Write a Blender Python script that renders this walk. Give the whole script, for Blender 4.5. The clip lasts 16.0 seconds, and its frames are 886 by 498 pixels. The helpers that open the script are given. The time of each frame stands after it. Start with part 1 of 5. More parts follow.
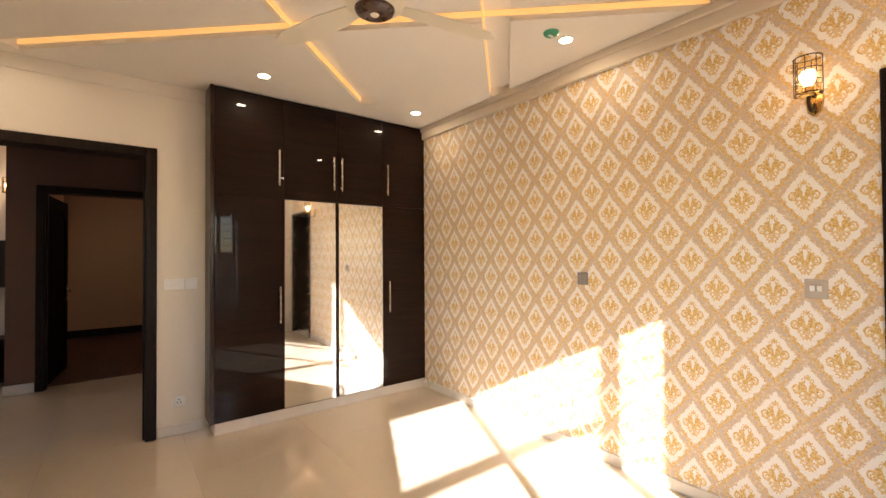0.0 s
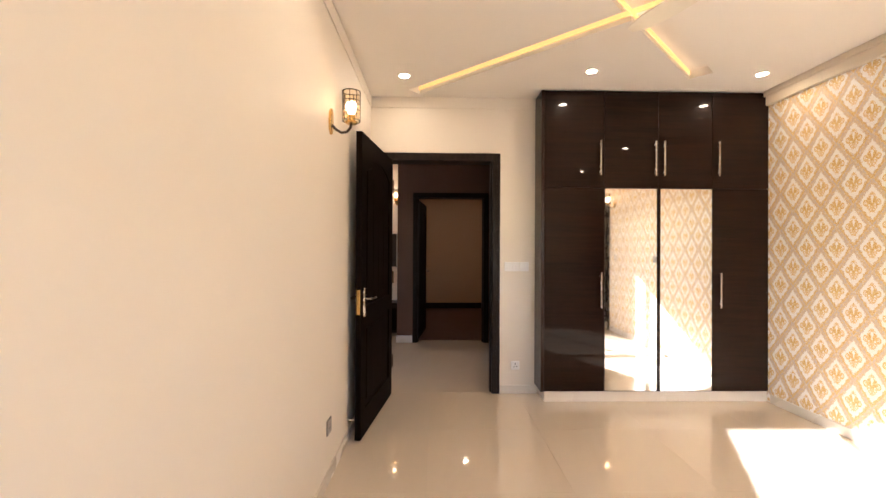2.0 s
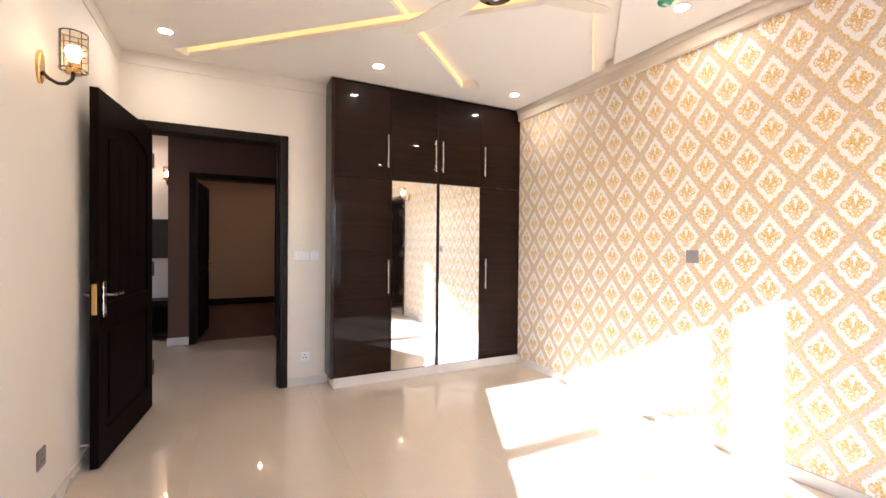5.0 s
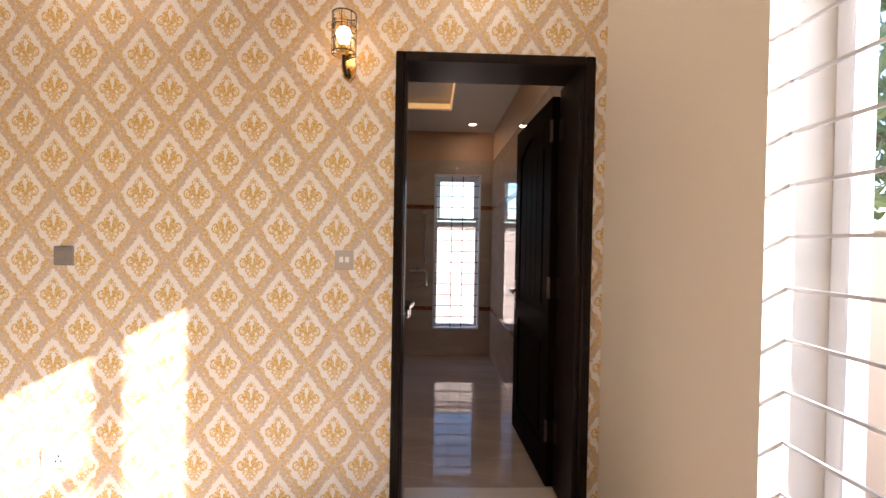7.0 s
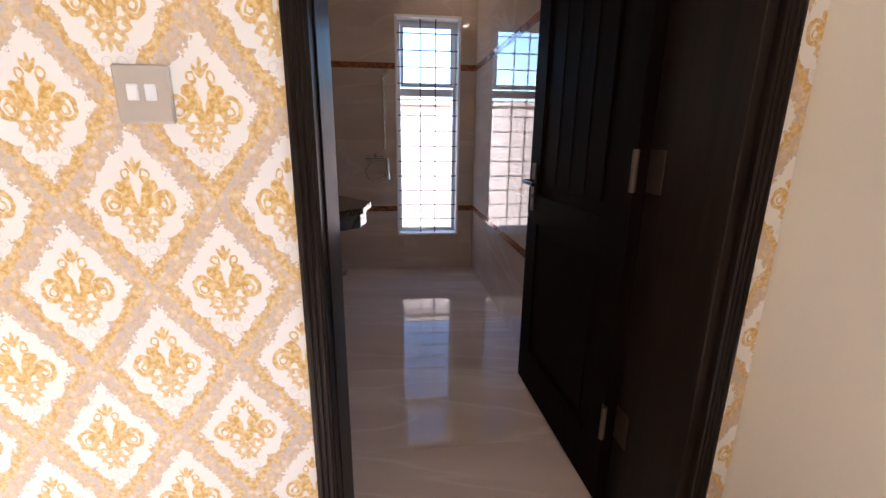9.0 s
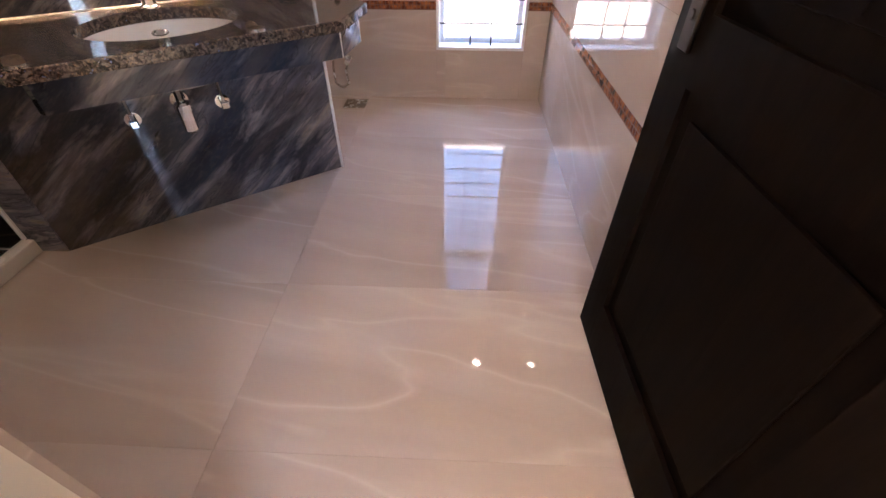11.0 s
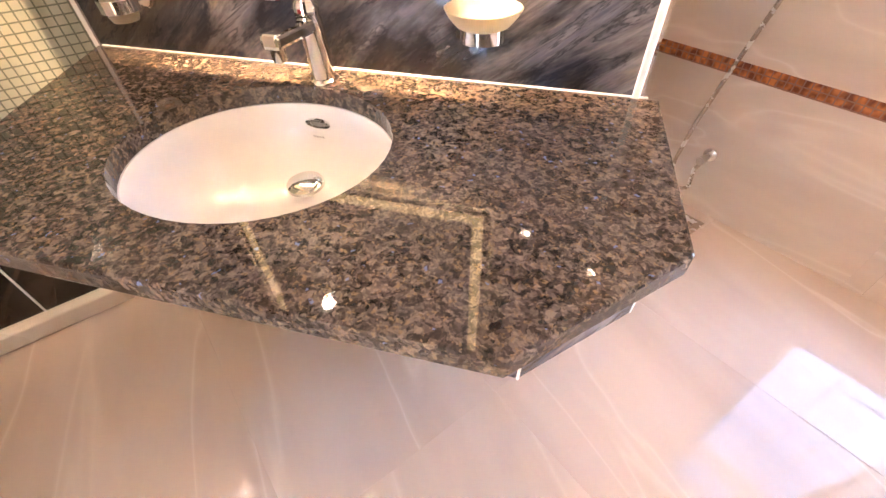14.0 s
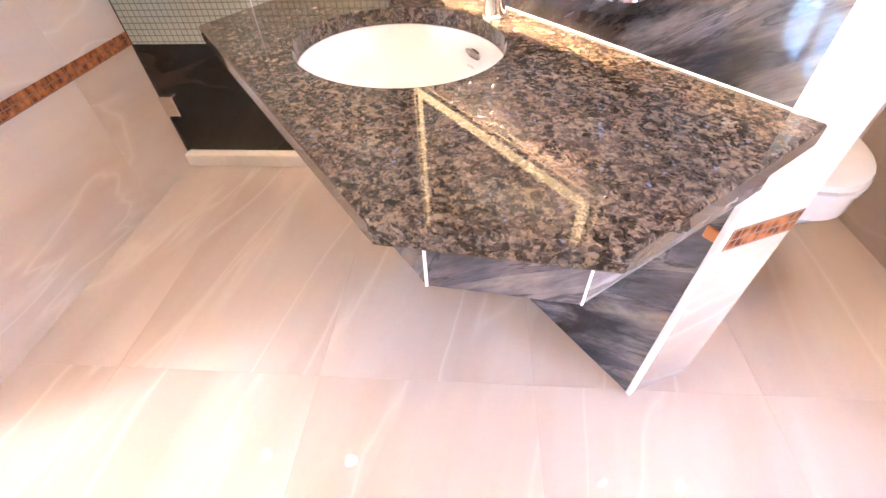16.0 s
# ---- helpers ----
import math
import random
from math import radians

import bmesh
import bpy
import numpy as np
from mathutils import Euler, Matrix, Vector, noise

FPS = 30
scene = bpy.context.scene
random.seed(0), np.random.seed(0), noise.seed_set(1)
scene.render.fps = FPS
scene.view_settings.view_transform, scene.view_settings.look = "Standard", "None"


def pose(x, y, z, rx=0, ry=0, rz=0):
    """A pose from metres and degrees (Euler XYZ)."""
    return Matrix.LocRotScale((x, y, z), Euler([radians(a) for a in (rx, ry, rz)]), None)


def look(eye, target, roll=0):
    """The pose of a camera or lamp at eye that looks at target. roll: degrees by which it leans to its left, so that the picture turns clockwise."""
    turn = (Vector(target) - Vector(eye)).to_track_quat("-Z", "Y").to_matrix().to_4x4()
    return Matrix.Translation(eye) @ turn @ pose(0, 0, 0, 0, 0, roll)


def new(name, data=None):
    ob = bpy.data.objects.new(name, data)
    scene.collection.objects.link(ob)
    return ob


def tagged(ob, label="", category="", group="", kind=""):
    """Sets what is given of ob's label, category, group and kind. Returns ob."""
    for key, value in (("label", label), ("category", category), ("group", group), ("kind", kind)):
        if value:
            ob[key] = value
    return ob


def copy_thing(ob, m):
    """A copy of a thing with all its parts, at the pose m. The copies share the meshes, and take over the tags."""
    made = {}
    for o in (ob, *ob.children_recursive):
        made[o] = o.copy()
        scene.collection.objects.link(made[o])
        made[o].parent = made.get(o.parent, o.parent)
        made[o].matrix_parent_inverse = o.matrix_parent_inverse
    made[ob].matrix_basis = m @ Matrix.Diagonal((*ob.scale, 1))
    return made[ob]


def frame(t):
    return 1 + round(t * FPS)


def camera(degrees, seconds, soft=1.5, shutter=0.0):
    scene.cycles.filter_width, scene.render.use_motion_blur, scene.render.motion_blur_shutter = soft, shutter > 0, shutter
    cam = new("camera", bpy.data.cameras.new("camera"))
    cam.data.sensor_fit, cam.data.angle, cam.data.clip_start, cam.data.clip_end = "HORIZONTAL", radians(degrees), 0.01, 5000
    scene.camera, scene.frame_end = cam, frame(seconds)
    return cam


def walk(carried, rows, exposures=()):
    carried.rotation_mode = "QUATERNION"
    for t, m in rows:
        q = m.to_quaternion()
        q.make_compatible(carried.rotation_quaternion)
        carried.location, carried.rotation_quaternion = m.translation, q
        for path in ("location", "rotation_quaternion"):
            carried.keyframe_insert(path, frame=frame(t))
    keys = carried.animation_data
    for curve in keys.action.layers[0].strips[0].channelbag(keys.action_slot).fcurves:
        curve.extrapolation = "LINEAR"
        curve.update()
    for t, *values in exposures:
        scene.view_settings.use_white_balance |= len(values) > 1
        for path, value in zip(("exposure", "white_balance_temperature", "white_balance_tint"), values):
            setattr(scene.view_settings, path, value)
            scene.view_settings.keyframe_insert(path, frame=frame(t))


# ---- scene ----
cam = camera(93.0, 16.0)
PATH = [
    (0, (-2.538, -3.614, 1.367), (-1.319, -2.029, 1.397), -0.4),
    (0.5, (-2.697, -3.58, 1.347), (-1.848, -1.769, 1.378), -0.2),
    (1, (-2.865, -3.581, 1.315), (-2.414, -1.632, 1.346), -0.1),
    (1.5, (-2.914, -3.591, 1.298), (-2.825, -1.593, 1.326), 0.4),
    (2, (-2.908, -3.608, 1.298), (-2.87, -1.608, 1.307), 0.3),
    (2.5, (-2.928, -3.632, 1.296), (-2.914, -1.632, 1.294), 0.3),
    (3, (-2.948, -3.609, 1.278), (-2.95, -1.609, 1.27), 0.3),
    (3.2, (-2.934, -3.615, 1.277), (-2.954, -1.615, 1.267), 0.2),
    (5.3, (-2.65, -3.669, 1.264), (-1.436, -2.08, 1.234), 0.8),
    (5.5, (-2.558, -3.673, 1.245), (-1.125, -2.278, 1.224), 0.9),
    (5.8, (-2.447, -3.652, 1.234), (-0.752, -2.592, 1.214), 1.0),
    (6, (-2.314, -3.671, 1.259), (-0.5, -2.83, 1.225), 1.1),
    (6.3, (-2.196, -3.635, 1.245), (-0.251, -3.169, 1.218), 1.3),
    (6.5, (-2.1, -3.592, 1.274), (-0.11, -3.385, 1.24), 1.4),
    (6.7, (-2.03, -3.54, 1.281), (-0.03, -3.498, 1.256), 0.9),
    (7, (-1.902, -3.511, 1.282), (0.097, -3.571, 1.256), 1.0),
    (7.5, (-1.608, -3.529, 1.222), (0.381, -3.744, 1.201), 1.0),
    (8, (-1.341, -3.509, 1.201), (0.646, -3.738, 1.164), 0.8),
    (8.5, (-1.026, -3.472, 1.19), (0.947, -3.704, 0.959), 0.6),
    (9, (-0.758, -3.513, 1.138), (1.162, -3.742, 0.628), 0.6),
    (9.5, (-0.503, -3.598, 1.117), (1.323, -3.825, 0.332), 0.5),
    (9.7, (-0.418, -3.622, 1.107), (1.359, -3.849, 0.219), 0.5),
    (11.8, (0.542, -3.713, 1.069), (1.92, -3.445, -0.355), -0.8),
    (12, (0.64, -3.67, 1.085), (2.005, -3.344, -0.34), -1.0),
    (12.5, (0.801, -3.586, 1.094), (2.119, -3.117, -0.334), -1.1),
    (13, (1.016, -3.55, 1.084), (2.246, -2.869, -0.339), -1.4),
    (13.4, (1.143, -3.529, 1.107), (2.232, -2.628, -0.309), -1.7),
    (13.5, (1.163, -3.524, 1.109), (2.229, -2.591, -0.303), -0.8),
    (14, (1.319, -3.473, 1.101), (2.16, -2.328, -0.307), -1.5),
    (14.2, (1.377, -3.466, 1.103), (2.1, -2.232, -0.296), -2.7),
    (14.5, (1.419, -3.45, 1.095), (2.024, -2.156, -0.305), -2.1),
    (15, (1.495, -3.528, 1.075), (1.675, -2.094, -0.308), -1.9),
    (15.2, (1.519, -3.584, 1.075), (1.542, -2.135, -0.302), -2.0),
    (15.5, (1.553, -3.622, 1.058), (1.418, -2.199, -0.342), -2.3),
    (16, (1.573, -3.657, 1.046), (1.444, -2.244, -0.363), -2.3),
]
EXPOSURES = [(0, 2.45, 6150, 16), (0.6, 2.5, 6550, 17), (1.5, 2.95, 6050, 16), (2.2, 3.1, 5600, 16), (3.2, 3.2, 5250, 15), (5.3, 3.14, 5000, 15), (6.0, 2.6, 5450, 18), (7.0, 2.35, 5750, 20),
             (8.5, 2.78, 5350, 18), (9.0, 2.92, 5200, 18), (9.7, 3.1, 5150, 18), (11.8, 5.85, 5400, 17), (12.5, 6.1, 5400, 15), (13.2, 6.2, 5500, 15), (14.5, 6.25, 5850, 16), (15.2, 6.6, 5650, 14), (16.0, 6.74, 5350, 15)]
walk(cam, [(t, look(eye, target, roll)) for t, eye, target, roll in PATH], EXPOSURES)


# ---- light ----
SUN_EL, SUN_AZ = radians(25.3), math.atan2(-0.444, -0.896)   # the sun stands south-south-west
world = bpy.data.worlds.new("sky")
scene.world = world
world.use_nodes = True
wn = world.node_tree.nodes
sky = wn.new("ShaderNodeTexSky")
sky.sky_type, sky.sun_disc, sky.sun_elevation, sky.sun_rotation = "NISHITA", False, SUN_EL, SUN_AZ
wn["Background"].inputs[1].default_value = 0.15
world.node_tree.links.new(sky.outputs[0], wn["Background"].inputs[0])
sun = new("sun", bpy.data.lights.new("sun", "SUN"))
sun.data.energy, sun.data.angle, sun.data.color = 5.0, radians(0.6), (1.0, 0.95, 0.88)
toward = Vector((-0.444 * math.cos(SUN_EL), -0.896 * math.cos(SUN_EL), math.sin(SUN_EL)))
sun.matrix_world = look(toward * 20, (0, 0, 0))


# ---- materials ----
class Nodes:
    """Short hands for building a node material."""
    def __init__(self, name):
        self.mat = bpy.data.materials.new(name)
        self.mat.use_nodes = True
        self.t = self.mat.node_tree
        self.p = self.t.nodes["Principled BSDF"]

    def n(self, kind, **inputs):
        node = self.t.nodes.new(kind)
        for key, value in inputs.items():
            self.set(node.inputs[key.replace("_", " ")], value)
        return node

    def set(self, socket, value):
        if isinstance(value, bpy.types.NodeSocket):
            self.t.links.new(value, socket)
        else:
            socket.default_value = value

    def m(self, op, a, b=None, c=None):
        node = self.t.nodes.new("ShaderNodeMath")
        node.operation = op
        for i, v in enumerate((a, b, c)):
            if v is not None:
                self.set(node.inputs[i], v)
        return node.outputs[0]

    def mix(self, fac, a, b, blend="MIX"):
        node = self.t.nodes.new("ShaderNodeMix")
        node.data_type, node.blend_type = "RGBA", blend
        self.set(node.inputs[0], fac)
        self.set(node.inputs[6], a if isinstance(a, bpy.types.NodeSocket) else (*a, 1))
        self.set(node.inputs[7], b if isinstance(b, bpy.types.NodeSocket) else (*b, 1))
        return node.outputs[2]

    def coords(self, scale=(1, 1, 1), turn=(0, 0, 0), world_space=False, shift=False):
        if world_space:
            src = self.n("ShaderNodeNewGeometry").outputs["Position"]
        else:
            src = self.n("ShaderNodeTexCoord").outputs["Object"]
        if shift:
            rnd = self.n("ShaderNodeObjectInfo").outputs["Random"]
            vec = self.n("ShaderNodeCombineXYZ", X=self.m("MULTIPLY", rnd, 37.0), Y=self.m("MULTIPLY", rnd, 71.0), Z=self.m("MULTIPLY", rnd, 13.0))
            add = self.t.nodes.new("ShaderNodeVectorMath")
            self.set(add.inputs[0], src)
            self.set(add.inputs[1], vec.outputs[0])
            src = add.outputs[0]
        for key, value in (("Rotation", turn), ("Scale", scale)):
            mp = self.t.nodes.new("ShaderNodeMapping")
            self.set(mp.inputs[0], src)
            mp.inputs[key].default_value = value
            src = mp.outputs[0]
        return src

    def noise(self, vec, scale=5.0, detail=4.0, rough=0.55, dist=0.0):
        return self.n("ShaderNodeTexNoise", Vector=vec, Scale=scale, Detail=detail, Roughness=rough, Distortion=dist).outputs[0]

    def ramp(self, fac, *stops):
        node = self.t.nodes.new("ShaderNodeValToRGB")
        self.set(node.inputs[0], fac)
        el = node.color_ramp.elements
        while len(el) < len(stops):
            el.new(0.5)
        for e, (pos, col) in zip(el, stops):
            e.position, e.color = pos, (*col, 1) if not isinstance(col, float) else (col, col, col, 1)
        return node.outputs[0]

    def out(self, color=None, rough=None, bump=None, strength=0.2, distance=0.002, metal=None, **more):
        if color is not None:
            self.set(self.p.inputs["Base Color"], color if isinstance(color, bpy.types.NodeSocket) else (*color, 1))
        if rough is not None:
            self.set(self.p.inputs["Roughness"], rough)
        if metal is not None:
            self.p.inputs["Metallic"].default_value = metal
        if bump is not None:
            b = self.n("ShaderNodeBump", Height=bump, Strength=strength, Distance=distance)
            self.set(self.p.inputs["Normal"], b.outputs[0])
        for key, value in more.items():
            self.set(self.p.inputs[key.replace("_", " ")], value)
        return self.mat


def paint(name, col, rough=0.55, vary=0.06):
    k = Nodes(name)
    c = k.coords(world_space=True)
    big, fine = k.noise(c, 1.3, 3), k.noise(c, 140, 2)
    lo = tuple(v * (1 - vary) for v in col)
    return k.out(k.mix(big, lo, col), k.ramp(big, (0.3, rough - 0.06), (0.7, rough + 0.06)), fine, 0.08, 0.001)


def metal(name, col, rough=0.15):
    k = Nodes(name)
    n = k.noise(k.coords(), 30, 3)
    return k.out(k.mix(n, tuple(v * 0.9 for v in col), col), k.ramp(n, (0.3, rough), (0.8, rough + 0.1)), metal=1.0)


def plastic(name, col, rough=0.3):
    k = Nodes(name)
    n = k.noise(k.coords(), 25, 3)
    return k.out(k.mix(n, tuple(v * 0.95 for v in col), col), k.ramp(n, (0.3, rough), (0.8, rough + 0.08)))


def glow(name, col, strength):
    k = Nodes(name)
    return k.out(col, 0.4, Emission_Color=(*col, 1), Emission_Strength=strength)


def timber(name, dark, light, rough, grain=1.0, axis=2, coat=0.0, spec=0.3):
    """Stained wood with long streaks along one axis."""
    k = Nodes(name)
    s = [22 * grain] * 3
    s[axis] = 1.1 * grain
    c = k.coords(tuple(s), shift=True)
    streak, fine = k.noise(c, 1.6, 6, 0.65, 0.6), k.noise(c, 7, 4, 0.6)
    f = k.m("ADD", k.m("MULTIPLY", streak, 0.7), k.m("MULTIPLY", fine, 0.3))
    return k.out(k.ramp(f, (0.36, dark), (0.66, light)), k.ramp(fine, (0.3, rough), (0.8, rough + 0.1)), fine, 0.12, 0.0006, Coat_Weight=coat, Coat_Roughness=0.015, Specular_IOR_Level=spec)


def tile_stone(name, base, pale, deep, rough, axis=1, shift=True, veins=1.0, lines=0.6, coat=0.0, spec=0.5):
    """Polished porcelain tile with soft drifts and thin veins that run along one axis."""
    k = Nodes(name)
    s = [1.0, 1.0, 1.0]
    s[axis] = 0.16
    c = k.coords(tuple(s), turn=(0.10, 0.08, 0.20), shift=shift)
    warp = k.noise(c, 4.2 * veins, 4, 0.5, 0.35)
    vein = k.noise(c, 3.4 * veins, 3, 0.45, 0.5)
    thin = k.m("ABSOLUTE", k.m("SUBTRACT", vein, 0.52))
    col = k.mix(k.ramp(warp, (0.35, 0.0), (0.68, 1.0)), base, deep)
    col = k.mix(k.ramp(thin, (0.0, lines), (0.012, lines * 0.35), (0.03, 0.0)), col, pale)
    return k.out(col, k.ramp(warp, (0.3, rough), (0.8, rough + 0.02)), k.noise(k.coords(), 3, 2), 0.006, 0.002, Coat_Weight=coat, Coat_Roughness=0.01, Specular_IOR_Level=spec)


WALL = paint("cream_paint", (0.80, 0.73, 0.625))
WHITE = paint("white_paint", (0.80, 0.77, 0.72), 0.5)
CEIL = paint("ceiling_paint", (0.84, 0.785, 0.70), 0.6)
TRIM = paint("cornice_paint", (0.66, 0.565, 0.44), 0.5)
SKIRT = paint("ivory_skirting", (0.72, 0.66, 0.57), 0.25)
BROWN = paint("brown_texture_paint", (0.17, 0.085, 0.055), 0.6, 0.5)
PEACH = paint("peach_paint", (0.62, 0.41, 0.26), 0.55)
DOORWOOD = timber("dark_door_wood", (0.004, 0.0025, 0.002), (0.011, 0.0065, 0.0045), 0.5, 1.0, 2, 0.0, 0.02)
FRAMEWOOD = timber("dark_frame_wood", (0.006, 0.004, 0.003), (0.021, 0.012, 0.0085), 0.38, 1.0, 2, 0.0, 0.16)
WALNUT = timber("glossy_walnut", (0.006, 0.0024, 0.0015), (0.019, 0.0072, 0.0035), 0.3, 0.8, 0, 0.34, 0.05)
CARCASS = timber("walnut_edge", (0.012, 0.006, 0.004), (0.045, 0.02, 0.012), 0.2)
REDWOOD = timber("red_wood_panel", (0.05, 0.018, 0.010), (0.12, 0.045, 0.025), 0.35, 1.0, 0)
STEEL = metal("brushed_steel", (0.62, 0.58, 0.53), 0.22)
CHROME = metal("chrome", (0.80, 0.79, 0.77), 0.04)
HINGE = metal("worn_hinge", (0.15, 0.11, 0.085), 0.5)
BRASS = metal("brass", (0.72, 0.48, 0.17), 0.2)
BRONZE = metal("dark_bronze", (0.06, 0.045, 0.035), 0.35)
MIRROR = metal("mirror_silver", (0.93, 0.93, 0.91), 0.0)
MIRROR.node_tree.nodes["Principled BSDF"].inputs["Roughness"].default_value = 0.0
SWITCH = plastic("white_switch", (0.86, 0.85, 0.83), 0.3)
GREY_SWITCH = plastic("grey_switch", (0.26, 0.23, 0.21), 0.35)
SILVER_SWITCH = plastic("silver_switch", (0.50, 0.44, 0.37), 0.35)
BLACK = plastic("black_plastic", (0.015, 0.014, 0.013), 0.35)
FANCREAM = plastic("fan_cream", (0.76, 0.70, 0.56), 0.3)
FANBROWN = plastic("fan_brown", (0.055, 0.022, 0.012), 0.25)
GREEN = plastic("green_plastic", (0.08, 0.38, 0.22), 0.4)
CERAMIC = plastic("white_ceramic", (0.70, 0.665, 0.645), 0.09)
UPVC = plastic("white_upvc", (0.80, 0.80, 0.80), 0.3)
GRILL = paint("white_grill", (0.62, 0.62, 0.63), 0.4)
DARKGRILL = paint("grey_grill", (0.075, 0.072, 0.08), 0.6)
BEDTILE = tile_stone("polished_cream_tile", (0.71, 0.60, 0.455), (0.735, 0.625, 0.48), (0.685, 0.575, 0.43), 0.025, 1, True, 0.6, 0.3, 0.6)
BATHTILE = tile_stone("polished_beige_tile", (0.54, 0.44, 0.37), (0.66, 0.57, 0.49), (0.47, 0.37, 0.30), 0.012, 1, True, 1.05, 0.42, 0.0, 0.22)
WALLTILE_X = tile_stone("beige_wall_tile_x", (0.55, 0.455, 0.38), (0.67, 0.585, 0.505), (0.47, 0.375, 0.305), 0.02, 0, True, 1.05, 0.4)
WALLTILE_Y = tile_stone("beige_wall_tile_y", (0.55, 0.455, 0.38), (0.67, 0.585, 0.505), (0.47, 0.375, 0.305), 0.02, 1, True, 1.05, 0.4)
GROUT = paint("beige_grout", (0.50, 0.42, 0.355), 0.8)
MARBLEDARK = tile_stone("black_marble", (0.018, 0.015, 0.014), (0.07, 0.05, 0.04), (0.035, 0.022, 0.017), 0.05, 1)
LED = glow("warm_led", (1.0, 0.58, 0.19), 0.12)
DOWN = glow("downlight_glow", (1.0, 0.78, 0.50), 38.0)
BATHDOWN = glow("bath_downlight_glow", (1.0, 0.74, 0.46), 14.0)
MIRRORLED = glow("mirror_led", (1.0, 0.64, 0.27), 0.075)
BACKLED = glow("mirror_back_led", (1.0, 0.60, 0.26), 28.0)
HALLDOWN = glow("hall_downlight_glow", (1.0, 0.72, 0.45), 60.0)
BULB = glow("bulb_glow", (1.0, 0.70, 0.40), 3.0)


def wallpaper_material():
    """Gold and white damask medallions on a lilac-grey ground, half drop."""
    k = Nodes("damask_wallpaper")
    pos = k.n("ShaderNodeSeparateXYZ", Vector=k.n("ShaderNodeNewGeometry").outputs["Position"])
    grit = k.coords(world_space=True)
    wob = k.m("SUBTRACT", k.noise(grit, 45, 3), 0.5)
    P, Q = 0.247, 0.304

    def fold(v, off, size):
        w = k.m("DIVIDE", k.m("SUBTRACT", v, off), size)
        return k.m("MULTIPLY", k.m("SUBTRACT", k.m("FRACT", k.m("ADD", w, 0.5)), 0.5), size)

    def lattice(oy, oz):
        a, b = fold(pos.outputs[1], oy, P), fold(pos.outputs[2], oz, Q)
        f = k.m("MULTIPLY", k.m("ADD", k.m("DIVIDE", k.m("ABSOLUTE", a), P), k.m("DIVIDE", k.m("ABSOLUTE", b), Q)), 2.0)
        return a, b, f

    a1, b1, f1 = lattice(-2.10, 1.334)
    a2, b2, f2 = lattice(-2.10 + P / 2, 1.334 + Q / 2)
    pick = k.m("LESS_THAN", f2, f1)

    def choose(p, q):
        return k.m("ADD", k.m("MULTIPLY", p, k.m("SUBTRACT", 1.0, pick)), k.m("MULTIPLY", q, pick))

    drift_a = k.m("MULTIPLY", k.m("SUBTRACT", k.noise(grit, 62, 2), 0.5), 0.010)
    drift_b = k.m("MULTIPLY", k.m("SUBTRACT", k.noise(k.coords(turn=(1.1, 0.4, 2.0), world_space=True), 62, 2), 0.5), 0.010)
    a, b = k.m("ABSOLUTE", k.m("ADD", k.m("ABSOLUTE", choose(a1, a2)), drift_a)), k.m("ADD", choose(b1, b2), drift_b)

    def oval(ca, cb, ra, rb):
        x, y = k.m("DIVIDE", k.m("SUBTRACT", a, ca), ra), k.m("DIVIDE", k.m("SUBTRACT", b, cb), rb)
        return k.m("ADD", k.m("MULTIPLY", x, x), k.m("MULTIPLY", y, y))

    def union(*shapes):
        d = shapes[0]
        for s in shapes[1:]:
            d = k.m("MINIMUM", d, s)
        return d

    def ring(ca, cb, ra, rb, w):
        return k.m("DIVIDE", k.m("ABSOLUTE", k.m("SUBTRACT", k.m("SQRT", oval(ca, cb, ra, rb)), 1.0)), w)

    def leaf(ca, cb, degrees, length, width):
        """A leaf-shaped oval whose long axis leans from upright towards the side."""
        c, sn = math.cos(radians(degrees)), math.sin(radians(degrees))
        x, y = k.m("SUBTRACT", a, ca), k.m("SUBTRACT", b, cb)
        u = k.m("DIVIDE", k.m("ADD", k.m("MULTIPLY", x, sn), k.m("MULTIPLY", y, c)), length)
        v = k.m("DIVIDE", k.m("SUBTRACT", k.m("MULTIPLY", x, c), k.m("MULTIPLY", y, sn)), width)
        return k.m("ADD", k.m("MULTIPLY", u, u), k.m("MULTIPLY", v, v))

    fleck, speck = k.noise(grit, 230, 3), k.m("SUBTRACT", k.noise(grit, 150, 2), 0.5)
    # white medallion: a pointed lozenge, straight above and lobed below
    body = union(k.m("ADD", k.m("DIVIDE", a, 0.094), k.m("DIVIDE", k.m("ABSOLUTE", b), 0.130)), oval(0.038, -0.034, 0.028, 0.030), oval(0.018, -0.070, 0.019, 0.024), oval(0.026, 0.050, 0.020, 0.024))
    body = k.m("ADD", k.m("MULTIPLY", body, 1.09), k.m("ADD", k.m("MULTIPLY", wob, 0.34), k.m("MULTIPLY", speck, 0.5)))
    # gold lily: full side petals round a pale heart, thick outer curls, a plumed crown and a leafy foot
    petals = k.m("ADD", union(leaf(0.014, 0.010, 14, 0.030, 0.0110), leaf(0.023, 0.024, 35, 0.013, 0.009), oval(0.0, -0.015, 0.015, 0.015), leaf(0.027, 0.000, 62, 0.018, 0.0075)), k.m("MULTIPLY", wob, 0.6))
    heart = k.m("ADD", oval(0.0, 0.016, 0.0048, 0.026), k.m("MULTIPLY", wob, 0.3))
